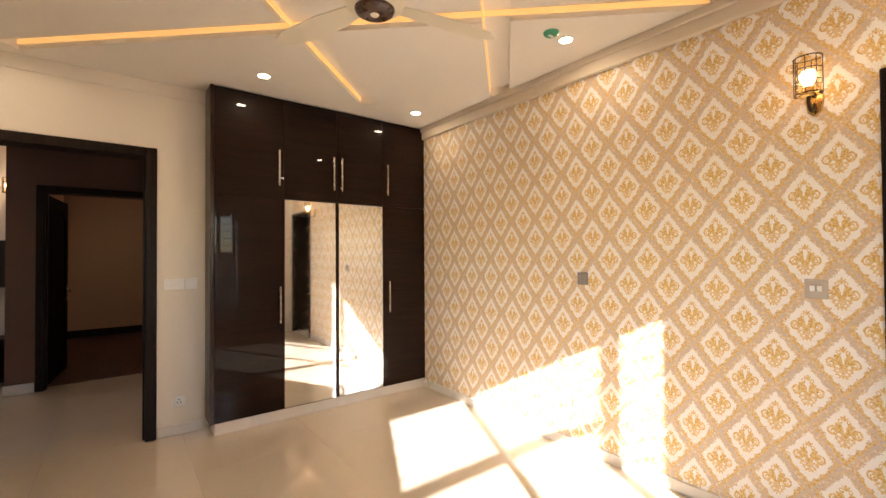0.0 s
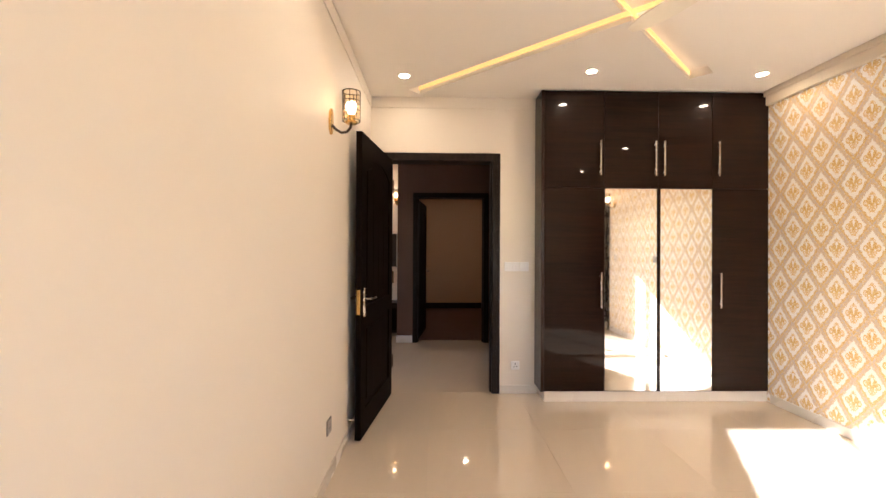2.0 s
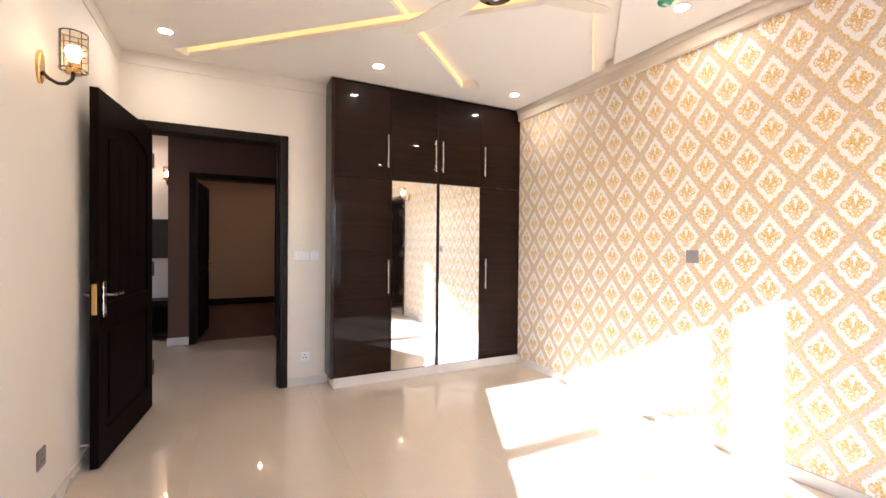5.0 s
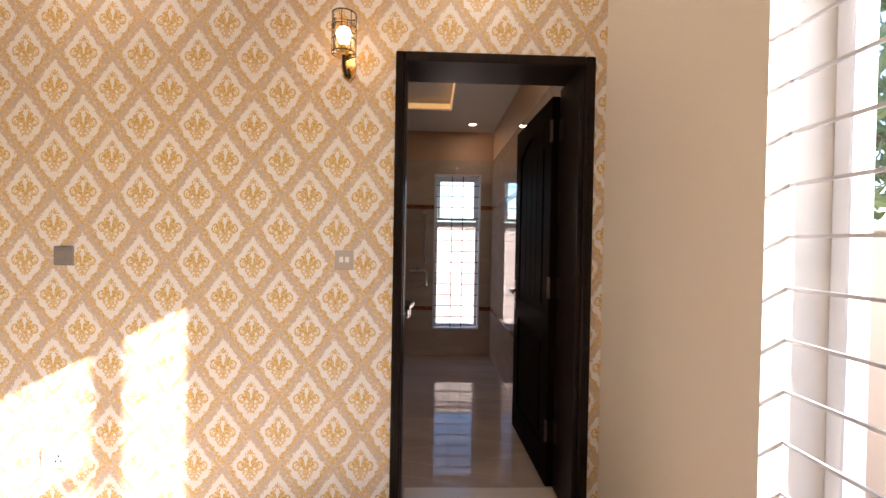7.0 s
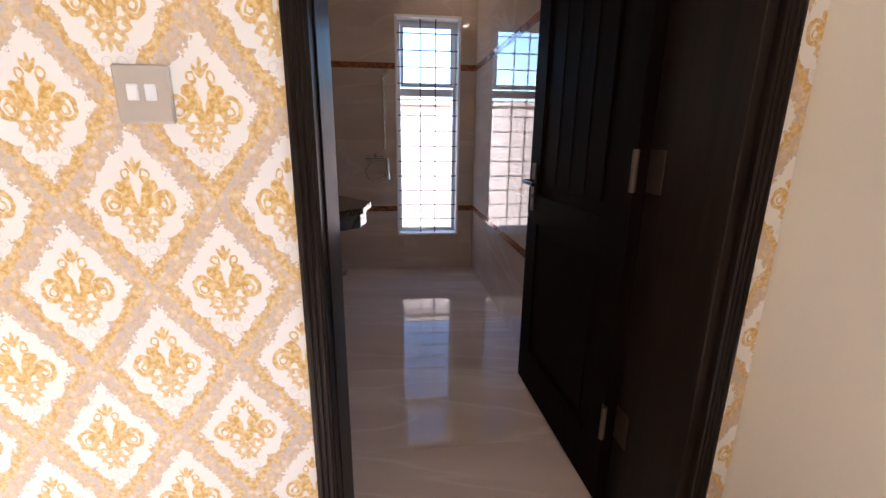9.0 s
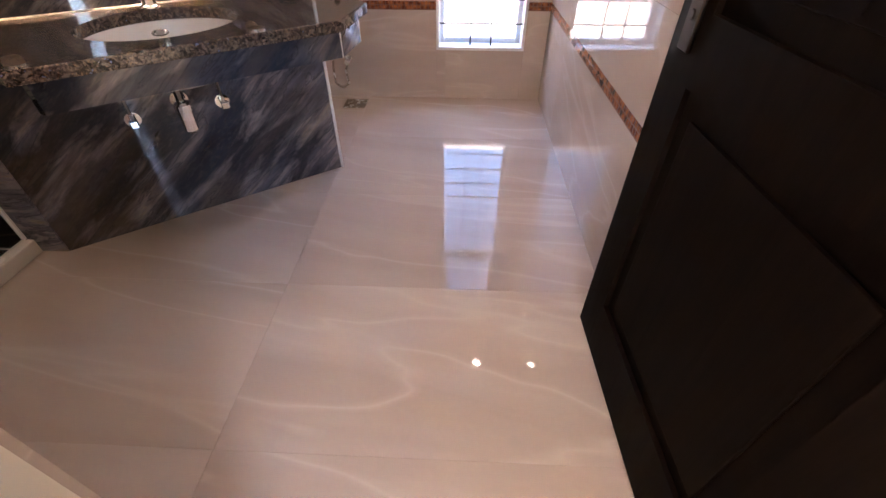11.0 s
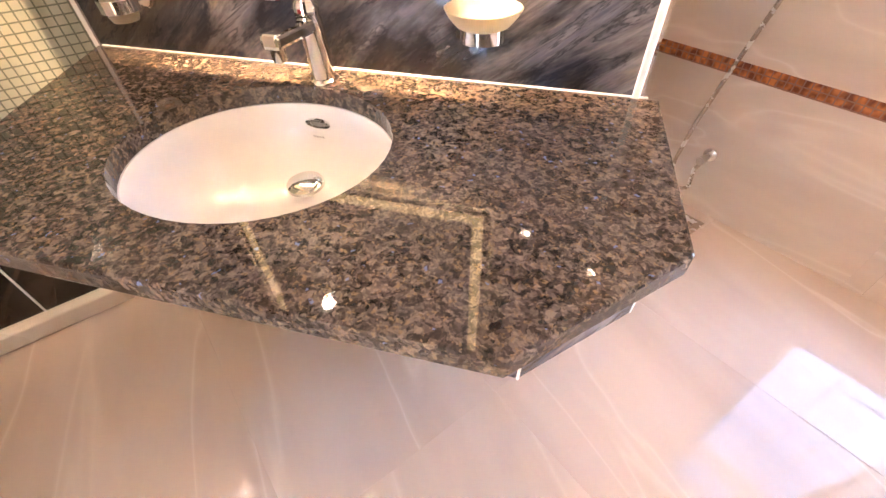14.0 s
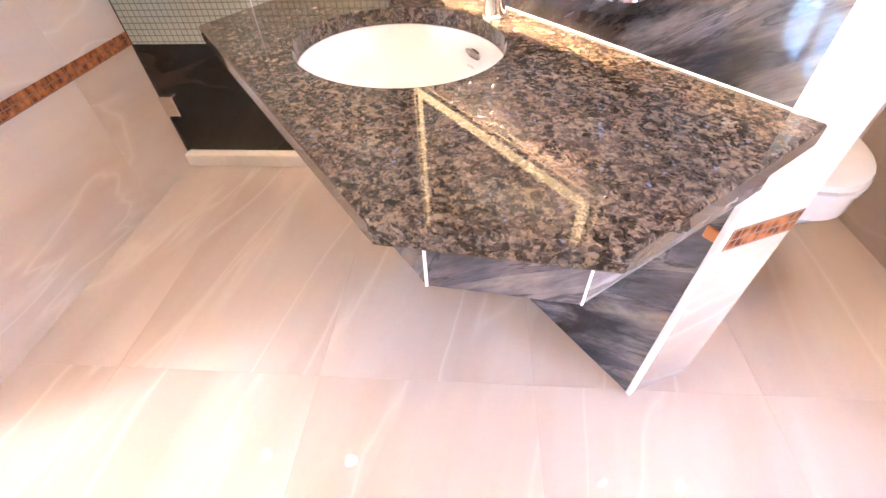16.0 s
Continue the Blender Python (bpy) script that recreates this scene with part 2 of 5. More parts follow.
    curls = union(ring(0.040, -0.003, 0.0150, 0.0185, 0.30), ring(0.039, -0.006, 0.0065, 0.0075, 0.36), ring(0.015, 0.046, 0.0060, 0.0075, 0.34), leaf(0.0, 0.060, 0, 0.016, 0.0046), leaf(0.007, 0.058, 28, 0.012, 0.0036), leaf(0.012, 0.036, -30, 0.008, 0.0036))
    curls = k.m("ADD", curls, k.m("MULTIPLY", wob, 0.8))
    foot = union(ring(0.019, -0.034, 0.0105, 0.0095, 0.36), ring(0.010, -0.051, 0.0085, 0.0080, 0.42), leaf(0.0, -0.050, 0, 0.024, 0.0065), leaf(0.028, -0.026, 55, 0.012, 0.0050), leaf(0.010, -0.062, -28, 0.012, 0.0045), leaf(0.018, -0.047, -40, 0.012, 0.0045), leaf(0.027, -0.034, -50, 0.010, 0.0040), oval(0.009, -0.033, 0.007, 0.008))
    foot = k.m("ADD", foot, k.m("MULTIPLY", speck, 1.6))
    small = k.m("ADD", union(ring(0.011, -0.087, 0.0075, 0.0075, 0.20), ring(0.026, -0.070, 0.0045, 0.0045, 0.28)), k.m("MULTIPLY", wob, 0.6))
    # scrolling ground: lilac acanthus with gilt edges under each medallion and a rosette where the bands cross
    swirl = k.n("ShaderNodeTexVoronoi", Vector=grit, Scale=52.0)
    scroll = k.m("ABSOLUTE", k.m("SUBTRACT", swirl.outputs["Distance"], 0.40))
    lobe = k.ramp(swirl.outputs["Distance"], (0.10, 1.0), (0.55, 0.0))
    ground = k.mix(lobe, (0.58, 0.50, 0.475), (0.75, 0.70, 0.69))
    gold = k.mix(k.ramp(k.noise(grit, 110, 3), (0.38, 0.0), (0.62, 1.0)), (0.60, 0.345, 0.075), (0.79, 0.60, 0.28))
    paleg = k.mix(k.ramp(k.noise(grit, 120, 3), (0.38, 0.0), (0.62, 1.0)), (0.65, 0.41, 0.12), (0.77, 0.59, 0.33))
    white = (0.86, 0.82, 0.77)
    below = k.ramp(k.m("ADD", k.m("MULTIPLY", b, -9.0), 0.35), (0.0, 0.45), (0.50, 1.0))
    gilt = k.m("ADD", k.m("ABSOLUTE", k.m("SUBTRACT", body, 1.17)), k.m("MULTIPLY", k.m("ABSOLUTE", wob), 0.5))
    rosette = union(ring(0.0, -0.152, 0.010, 0.010, 0.4), oval(0.0, -0.152, 0.005, 0.005))
    col = k.mix(k.ramp(scroll, (0.035, 0.75), (0.11, 0.0)), ground, paleg)
    col = k.mix(k.ramp(rosette, (0.7, 0.7), (1.2, 0.0)), col, paleg)
    col = k.mix(k.m("MULTIPLY", k.ramp(gilt, (0.11, 0.92), (0.23, 0.0)), below), col, gold)
    col = k.mix(k.ramp(body, (0.97, 1.0), (1.05, 0.0)), col, white)
    col = k.mix(k.ramp(small, (0.7, 0.35), (1.2, 0.0)), col, (0.62, 0.53, 0.48))
    col = k.mix(k.ramp(foot, (0.7, 0.92), (1.4, 0.0)), col, paleg)
    col = k.mix(k.ramp(curls, (0.7, 0.95), (1.2, 0.0)), col, gold)
    col = k.mix(k.ramp(petals, (0.7, 1.0), (1.15, 0.0)), col, gold)
    col = k.mix(k.ramp(heart, (0.6, 0.95), (1.1, 0.0)), col, white)
    relief = k.m("ADD", k.ramp(union(curls, petals, foot), (0.6, 1.0), (1.1, 0.0)), k.m("MULTIPLY", fleck, 0.5))
    return k.out(col, 0.45, relief, 0.25, 0.0012)


def granite_material():
    """Brown granite: rounded grey-brown crystals, dark seams, tan threads and a few blue flecks."""
    k = Nodes("brown_granite")
    c = k.coords()
    bend = k.t.nodes.new("ShaderNodeVectorMath")
    bend.operation = "MULTIPLY_ADD"
    k.set(bend.inputs[0], k.n("ShaderNodeTexNoise", Vector=c, Scale=70.0, Detail=3.0).outputs["Color"])
    bend.inputs[1].default_value = (0.016, 0.016, 0.016)
    k.set(bend.inputs[2], c)
    w = bend.outputs[0]
    v = k.n("ShaderNodeTexVoronoi", Vector=w, Scale=112.0)
    v2 = k.n("ShaderNodeTexVoronoi", Vector=w, Scale=270.0)
    spot = k.n("ShaderNodeSeparateColor", Color=v.outputs["Color"])
    spot2 = k.n("ShaderNodeSeparateColor", Color=v2.outputs["Color"])
    cloud, big = k.noise(c, 150, 4, 0.65, 0.4), k.noise(c, 6, 3)
    f = k.m("ADD", k.m("MULTIPLY", spot.outputs[0], 0.36), k.m("ADD", k.m("MULTIPLY", spot2.outputs[0], 0.28), k.m("MULTIPLY", cloud, 0.36)))
    col = k.ramp(f, (0.28, (0.010, 0.0075, 0.0065)), (0.39, (0.035, 0.025, 0.021)), (0.51, (0.076, 0.057, 0.047)), (0.63, (0.124, 0.096, 0.079)), (0.77, (0.190, 0.148, 0.112)))
    tan = k.m("MULTIPLY", k.m("GREATER_THAN", spot2.outputs[1], 0.80), k.ramp(cloud, (0.45, 0.0), (0.60, 0.8)))
    col = k.mix(tan, col, (0.20, 0.135, 0.075))
    seam = k.ramp(k.noise(w, 85, 3, 0.5, 0.6), (0.36, 0.75), (0.45, 0.0))
    col = k.mix(seam, col, (0.016, 0.012, 0.011))
    col = k.mix(k.ramp(big, (0.35, 0.0), (0.7, 0.3)), col, (0.082, 0.068, 0.066))
    blue = k.m("GREATER_THAN", spot2.outputs[2], 0.995)
    col = k.mix(k.m("MULTIPLY", blue, 0.7), col, (0.13, 0.17, 0.33))
    return k.out(col, 0.03, big, 0.01, 0.001)


def marble_material():
    """Polished dark slate-blue marble with slanting tan and grey drifts, paler by position."""
    k = Nodes("slate_marble")
    st = k.coords((0.75, 1.3, 2.3), (0.0, radians(38), 0.0))
    zone, band = k.noise(st, 1.1, 3, 0.5, 0.3), k.noise(st, 2.4, 5, 0.55, 0.45)
    vein, fine = k.noise(st, 3.2, 6, 0.58, 0.5), k.noise(st, 30.0, 5, 0.7, 0.3)
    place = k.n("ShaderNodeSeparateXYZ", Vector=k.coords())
    # pale veins widen with height above the counter and towards the free end
    pale_gain = k.m("MULTIPLY", k.m("SMOOTH_MIN", k.m("MULTIPLY", k.m("SUBTRACT", place.outputs[2], 0.68), 2.6), k.m("MULTIPLY", k.m("ADD", place.outputs[0], 0.95), 1.3), 0.3), 0.19)
    pale_gain = k.m("MAXIMUM", k.m("MINIMUM", pale_gain, 0.2), 0.0)
    pale_gain = k.m("MAXIMUM", pale_gain, k.m("MULTIPLY", k.m("ADD", place.outputs[0], 0.40), 0.32))
    vein = k.m("ADD", vein, pale_gain)
    navy = k.ramp(band, (0.34, (0.008, 0.011, 0.021)), (0.50, (0.018, 0.024, 0.042)), (0.64, (0.055, 0.057, 0.075)))
    brown = k.ramp(band, (0.34, (0.013, 0.010, 0.010)), (0.50, (0.038, 0.028, 0.023)), (0.66, (0.095, 0.073, 0.058)))
    col = k.mix(k.ramp(zone, (0.42, 0.0), (0.58, 1.0)), navy, brown)
    fs = k.coords((0.9, 1.5, 7.0), (0.0, radians(38), 0.0))
    fibre, thread = k.noise(fs, 5.0, 6, 0.68, 0.5), k.noise(fs, 2.2, 6, 0.62, 0.9)
    pale = k.mix(k.ramp(thread, (0.40, 0.0), (0.60, 1.0)), (0.13, 0.125, 0.15), (0.34, 0.30, 0.30))
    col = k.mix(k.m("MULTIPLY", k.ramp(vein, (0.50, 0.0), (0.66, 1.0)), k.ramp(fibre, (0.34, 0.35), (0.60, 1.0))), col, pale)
    col = k.mix(k.m("MULTIPLY", k.ramp(fibre, (0.52, 0.0), (0.68, 0.30)), k.ramp(band, (0.40, 0.2), (0.60, 1.0))), col, (0.145, 0.135, 0.145))
    gold = k.m("MULTIPLY", k.ramp(thread, (0.56, 0.0), (0.66, 0.7)), k.ramp(vein, (0.52, 0.0), (0.66, 1.0)))
    col = k.mix(gold, col, (0.30, 0.215, 0.105))
    crack = k.m("ABSOLUTE", k.m("SUBTRACT", thread, 0.47))
    col = k.mix(k.ramp(crack, (0.0, 0.7), (0.018, 0.0)), col, (0.018, 0.018, 0.024))
    col = k.mix(k.ramp(fine, (0.50, 0.0), (0.75, 0.3)), col, (0.14, 0.12, 0.11))
    return k.out(col, 0.04, band, 0.008, 0.001)


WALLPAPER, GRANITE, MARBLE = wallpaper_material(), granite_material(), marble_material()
kg = Nodes("clear_glass")
kg.t.nodes.remove(kg.p)
gl = kg.n("ShaderNodeBsdfGlossy", Roughness=0.0)
tr = kg.n("ShaderNodeBsdfTransparent", Color=(0.95, 0.97, 0.96, 1))
mx = kg.t.nodes.new("ShaderNodeMixShader")
fr = kg.n("ShaderNodeLayerWeight", Blend=0.5)
kg.set(mx.inputs[0], kg.m("ADD", 0.025, kg.m("MULTIPLY", kg.m("POWER", fr.outputs["Facing"], 5.0), 0.6)))
kg.set(mx.inputs[1], tr.outputs[0])
kg.set(mx.inputs[2], gl.outputs[0])
kg.set(kg.t.nodes["Material Output"].inputs[0], mx.outputs[0])
GLASS = kg.mat
FROST = Nodes("frosted_glass").out((0.68, 0.58, 0.44), 0.3, Transmission_Weight=0.6)
AMBER = Nodes("amber_glass").out((0.95, 0.80, 0.58), 0.05, Transmission_Weight=0.9, IOR=1.1)


# ---- building helpers ----
def mesh_of(bm, name, mat):
    bmesh.ops.recalc_face_normals(bm, faces=bm.faces)
    me = bpy.data.meshes.new(name)
    bm.to_mesh(me)
    bm.free()
    me.materials.append(mat)
    return me


def part(name, bm, material, parent, label="", smooth=False):
    ob = new(name, mesh_of(bm, name, material))
    ob.parent = parent
    if smooth:
        shade(ob)
    return tagged(ob, label)


def shade(ob, angle=35):
    me = ob.data
    me.polygons.foreach_set("use_smooth", [True] * len(me.polygons))
    me.set_sharp_from_angle(angle=radians(angle))
    return ob


def thing(name, m, label, category, group=""):
    ob = new(name)
    ob.matrix_world = m
    ob.empty_display_size = 0.1
    return tagged(ob, label, category, group)


def solid(name, bm, mat, label="", category="", group="", kind="", smooth=False, m=None):
    ob = new(name, mesh_of(bm, name, mat))
    if m is not None:
        ob.matrix_world = m
    if smooth:
        shade(ob)
    return tagged(ob, label, category, group, kind)


def structure(name, bm, mat, label=""):
    return solid(name, bm, mat, label, kind="structure")


def boxes(*bs, bev=0.0, seg=1):
    """One bmesh of boxes (x0, x1, y0, y1, z0, z1), with bevelled edges."""
    bm = bmesh.new()
    for x0, x1, y0, y1, z0, z1 in bs:
        m = Matrix.LocRotScale(((x0 + x1) / 2, (y0 + y1) / 2, (z0 + z1) / 2), None, (abs(x1 - x0), abs(y1 - y0), abs(z1 - z0)))
        bmesh.ops.create_cube(bm, size=1, matrix=m)
    if bev:
        bmesh.ops.bevel(bm, geom=bm.edges[:], offset=bev, segments=seg, affect="EDGES", profile=0.5)
    return bm


def prism(poly, z0, z1, bev=0.0):
    """An upright prism over a plan outline."""
    bm = bmesh.new()
    lo = [bm.verts.new((x, y, z0)) for x, y in poly]
    hi = [bm.verts.new((x, y, z1)) for x, y in poly]
    bm.faces.new(lo[::-1])
    bm.faces.new(hi)
    for i in range(len(poly)):
        j = (i + 1) % len(poly)
        bm.faces.new((lo[i], lo[j], hi[j], hi[i]))
    if bev:
        bmesh.ops.bevel(bm, geom=bm.edges[:], offset=bev, segments=2, affect="EDGES", profile=0.5)
    return bm


def lathe(profile, seg=32, sx=1.0, sy=1.0):
    """A shape turned round z from (radius, height) pairs."""
    bm = bmesh.new()
    rings = []
    for r, z in profile:
        if r < 1e-5:
            rings.append([bm.verts.new((0, 0, z))])
        else:
            rings.append([bm.verts.new((r * sx * math.cos(2 * math.pi * i / seg), r * sy * math.sin(2 * math.pi * i / seg), z)) for i in range(seg)])
    for p, q in zip(rings, rings[1:]):
        for i in range(seg):
            j = (i + 1) % seg
            if len(p) == 1 and len(q) == 1:
                continue
            if len(p) == 1:
                bm.faces.new((p[0], q[i], q[j]))
            elif len(q) == 1:
                bm.faces.new((p[i], p[j], q[0]))
            else:
                bm.faces.new((p[i], p[j], q[j], q[i]))
    return bm


def tube(points, r, seg=10, closed=False, bm=None):
    """A round bar along points."""
    bm = bm or bmesh.new()
    pts = [Vector(p) for p in points]
    rings = []
    up = None
    for i, p in enumerate(pts):
        a = pts[i - 1] if (i or closed) else p
        b = pts[(i + 1) % len(pts)] if (i < len(pts) - 1 or closed) else p
        t = (b - a).normalized()
        if up is None:
            up = Vector((0, 0, 1)) if abs(t.z) < 0.9 else Vector((1, 0, 0))
        s = t.cross(up).normalized()
        up = s.cross(t).normalized()
        rr = r[i] if isinstance(r, (list, tuple)) else r
        rings.append([bm.verts.new(p + s * rr * math.cos(2 * math.pi * k / seg) + up * rr * math.sin(2 * math.pi * k / seg)) for k in range(seg)])
    n = len(rings)
    for i in range(n if closed else n - 1):
        p, q = rings[i], rings[(i + 1) % n]
        for k in range(seg):
            j = (k + 1) % seg
            bm.faces.new((p[k], p[j], q[j], q[k]))
    if not closed:
        bm.faces.new(rings[0][::-1])
        bm.faces.new(rings[-1])
    return bm


def moved(bm, m):
    bmesh.ops.transform(bm, matrix=m, verts=bm.verts[:])
    return bm


def merged(*bms):
    out = bmesh.new()
    for b in bms:
        me = bpy.data.meshes.new("tmp")
        b.to_mesh(me)
        b.free()
        out.from_mesh(me)
        bpy.data.meshes.remove(me)
    return out


def cut(bm, *tools):
    """The shape bm less the tool shapes."""
    a = new("cut_body", mesh_of(bm, "cut_body", WALL))
    for tool in tools:
        t = new("cut_tool", mesh_of(tool, "cut_tool", WALL))
        mod = a.modifiers.new("cut", "BOOLEAN")
        mod.object, mod.operation, mod.solver = t, "DIFFERENCE", "EXACT"
        dg = bpy.context.evaluated_depsgraph_get()
        dg.update()
        me = bpy.data.meshes.new_from_object(a.evaluated_get(dg))
        a.modifiers.clear()
        old = a.data
        a.data = me
        bpy.data.meshes.remove(old)
        data = t.data
        bpy.data.objects.remove(t)
        bpy.data.meshes.remove(data)
    res = bmesh.new()
    res.from_mesh(a.data)
    data = a.data
    bpy.data.objects.remove(a)
    bpy.data.meshes.remove(data)
    return res


# ---- plan ----
WEST, SOUTH, NORTH, CZ = -3.50, -4.30, 0.23, 2.70      # bedroom faces and ceiling
BW, BE, BS, BN, BCZ = 0.295, 2.915, -4.21, -1.0, 2.56    # bathroom faces and ceiling
SILLY = -2.115                                          # shower sill
OY0, OY1, OTOP = -4.244, -3.344, 2.137                  # bathroom door frame, outer
NX0, NX1, NTOP = -3.405, -2.315, 2.19                   # hall door frame, outer
WX0, WX1, WZ0, WZ1 = -2.76, -0.93, 0.30, 2.12           # bedroom window
BWY0, BWY1, BWZ0, BWZ1 = -4.08, -3.545, 0.297, 2.075    # bathroom window
HALLY = 2.35
END = Vector((1.99, -3.121, 0))                         # free end of the slanting vanity wall
ALONG, OUT = Vector((0.602, -0.798, 0)), Vector((-0.798, -0.602, 0))
VAN = Matrix(((ALONG.x, OUT.x, 0, END.x), (ALONG.y, OUT.y, 0, END.y), (0, 0, 1, 0), (0, 0, 0, 1)))   # x along, y out

structure("wall_south", boxes((WEST - 0.2, WX0, -4.53, SOUTH, 0, 2.9), (WX1, 0.0, -4.53, SOUTH, 0, 2.9), (WX0, WX1, -4.53, SOUTH, 0, WZ0), (WX0, WX1, -4.53, SOUTH, WZ1, 2.9)), WALL, "cream painted bedroom wall with the window")
structure("wall_west", boxes((WEST - 0.2, WEST, SOUTH, NORTH + 0.15, 0, 2.9)), WALL, "plain cream painted bedroom wall")
structure("wall_north", boxes((WEST, NX0, NORTH, NORTH + 0.15, 0, 2.9), (NX1, -1.97, NORTH, NORTH + 0.15, 0, 2.9), (NX0, NX1, NORTH, NORTH + 0.15, NTOP, 2.9), (-1.97, 0.0, 0.62, 0.77, 0, 2.9), (-1.99, -1.97, NORTH + 0.15, 0.77, 0, 2.9)), WALL, "cream painted bedroom wall round the hall door")
structure("wall_east", boxes((0.004, 0.285, OY1, 0.77, 0, 2.9), (0.004, 0.285, -4.53, OY0, 0, 2.9), (0.004, 0.285, OY0, OY1, OTOP, 2.9)), WALL, "masonry wall between bedroom and bathroom")
structure("wallpaper", boxes((0, 0.004, OY1, 0.62, 0, CZ), (0, 0.004, SOUTH, OY0, 0, CZ), (0, 0.004, OY0, OY1, OTOP, CZ)), WALLPAPER, "gold and white damask wallpaper on the bedroom wall")

# ceiling with three crossing light channels
CH_D = 0.07
CHANNELS = [((-3.10, 0.10), (-0.02, -2.76), 0.13), ((-0.80, -0.31), (-3.02, -2.46), 0.17), ((-0.03, -1.14), (-2.55, -3.56), 0.16)]   # ends and width


def channel_box(a, b, width, z0, z1, off=0.0):
    a, b = Vector((*a, 0)), Vector((*b, 0))
    d = b - a
    m = Matrix.Translation((a + b) / 2) @ Matrix.Rotation(math.atan2(d.y, d.x), 4, "Z")
    return moved(boxes((-d.length / 2, d.length / 2, off - width / 2, off + width / 2, z0, z1)), m)


structure("ceiling", cut(boxes((WEST - 0.01, 0.0, SOUTH - 0.01, NORTH + 0.4, CZ, CZ + 0.12)), *[channel_box(a, b, w, CZ - 0.05, CZ + CH_D) for a, b, w in CHANNELS]), CEIL, "smooth off-white plaster ceiling with crossing light channels")
for (a, b, w), side in zip(CHANNELS, (1, -1, -1)):
    solid("led_strip", channel_box(a, b, 0.008, CZ + 0.032, CZ + 0.064, side * (w / 2 - 0.005)), LED, "warm glowing strip light inside a ceiling channel", "light strip", "ceiling light strips")


def cornice(name, poly):
    structure(name, poly, TRIM, "beige plaster cornice under the ceiling")


cornice("trim_east", boxes((-0.035, 0.0, SOUTH, 0.0, 2.575, CZ), (-0.055, -0.035, SOUTH, 0.0, 2.65, CZ), bev=0.006))
structure("trim_north", boxes((WEST, -1.99, NORTH - 0.008, NORTH, 2.60, CZ), bev=0.003), WALL, "cream plaster cornice")
structure("trim_west", boxes((WEST, WEST + 0.008, SOUTH, NORTH - 0.008, 2.60, CZ), bev=0.003), WALL, "cream plaster cornice")
SK = 0.075
structure("baseboard_north", boxes((NX1 + 0.002, -1.975, NORTH - 0.012, NORTH, 0, SK), bev=0.003), SKIRT, "ivory tiled skirting")
structure("baseboard_west", boxes((WEST, WEST + 0.010, SOUTH, NORTH - 0.012, 0, SK), bev=0.003), SKIRT, "ivory tiled skirting")
structure("baseboard_east", boxes((-0.010, 0, OY1 + 0.002, -0.03, 0, SK), bev=0.003), SKIRT, "ivory tiled skirting")

# hall and rooms beyond the open door
structure("wall_hall_door", boxes((-3.44, -3.22, HALLY, HALLY + 0.15, 0, 2.9), (-2.15, -0.6, HALLY, HALLY + 0.15, 0, 2.9), (-3.22, -2.15, HALLY, HALLY + 0.15, 2.12, 2.9)), BROWN, "brown mottled hall wall round a second door")
structure("wall_hall_east", boxes((-1.95, -1.8, NORTH + 0.15, HALLY, 0, 2.9)), BROWN, "brown hall wall")
structure("wall_hall_west", boxes((-6.2, -6.05, NORTH - 0.3, 7.2, 0, 2.9)), WHITE, "white lounge wall")
structure("wall_hall_near", boxes((-6.2, WEST - 0.2, NORTH, NORTH + 0.15, 0, 2.9)), WALL, "cream hall wall")
structure("wall_far_room", boxes((-3.29, -0.75, 5.9, 6.05, 0, 2.9)), PEACH, "peach painted wall of the far room")
structure("wall_far_side", boxes((-0.75, -0.6, HALLY + 0.15, 6.05, 0, 2.9), (-3.44, -3.29, HALLY + 0.15, 7.2, 0, 2.9)), PEACH, "peach painted side wall of the far room")
structure("wall_lounge_far", boxes((-6.05, -3.44, 3.2, 3.35, 0, 2.9)), WHITE, "pale lounge wall")
structure("ceiling_hall", boxes((-6.2, -0.6, NORTH + 0.401, 7.2, 2.702, 2.82)), CEIL, "plain hall ceiling")
structure("baseboard_far_room", boxes((-3.29, -0.75, 5.88, 5.9, 0.003, 0.13), bev=0.004), FRAMEWOOD, "dark wooden skirting of the far room")
structure("floor_far_room", boxes((-3.29, -0.75, HALLY + 0.16, 5.9, 0.0, 0.003)), REDWOOD, "red-brown timber floor of the far room")
structure("baseboard_hall", boxes((-3.45, -3.225, HALLY - 0.012, HALLY, 0, 0.10), bev=0.003), SKIRT, "ivory skirting in the hall")

# bathroom shell
structure("wall_bath_south", boxes((0.27, 3.15, -4.53, BS - 0.010, 0, 2.9)), GROUT, "bathroom wall behind the tiles")
structure("wall_bath_east", boxes((BE + 0.010, 3.15, BWY1, -0.8, 0, 2.9), (BE + 0.010, 3.15, BS - 0.010, BWY0, 0, 2.9), (BE + 0.010, 3.15, BWY0, BWY1, 0, BWZ0), (BE + 0.010, 3.15, BWY0, BWY1, BWZ1, 2.9)), GROUT, "bathroom wall round the tall window")
structure("wall_bath_north", boxes((0.27, BE + 0.010, BN, -0.8, 0, 2.9)), GROUT, "bathroom back wall")
TRAY_PLAN = [(0.75, -3.69), (2.15, -3.69), (2.15, -3.25), (1.25, -2.20), (0.75, -2.20)]
structure("ceiling_bath", cut(boxes((0.27, BE + 0.02, BS - 0.02, BN, BCZ, BCZ + 0.14)), prism(TRAY_PLAN, BCZ - 0.05, BCZ + 0.09)), CEIL, "bathroom plaster ceiling with a raised tray")
TRAY = [(2.139, 2.148, -3.675, -3.27), (1.50, 2.135, -3.688, -3.679)]
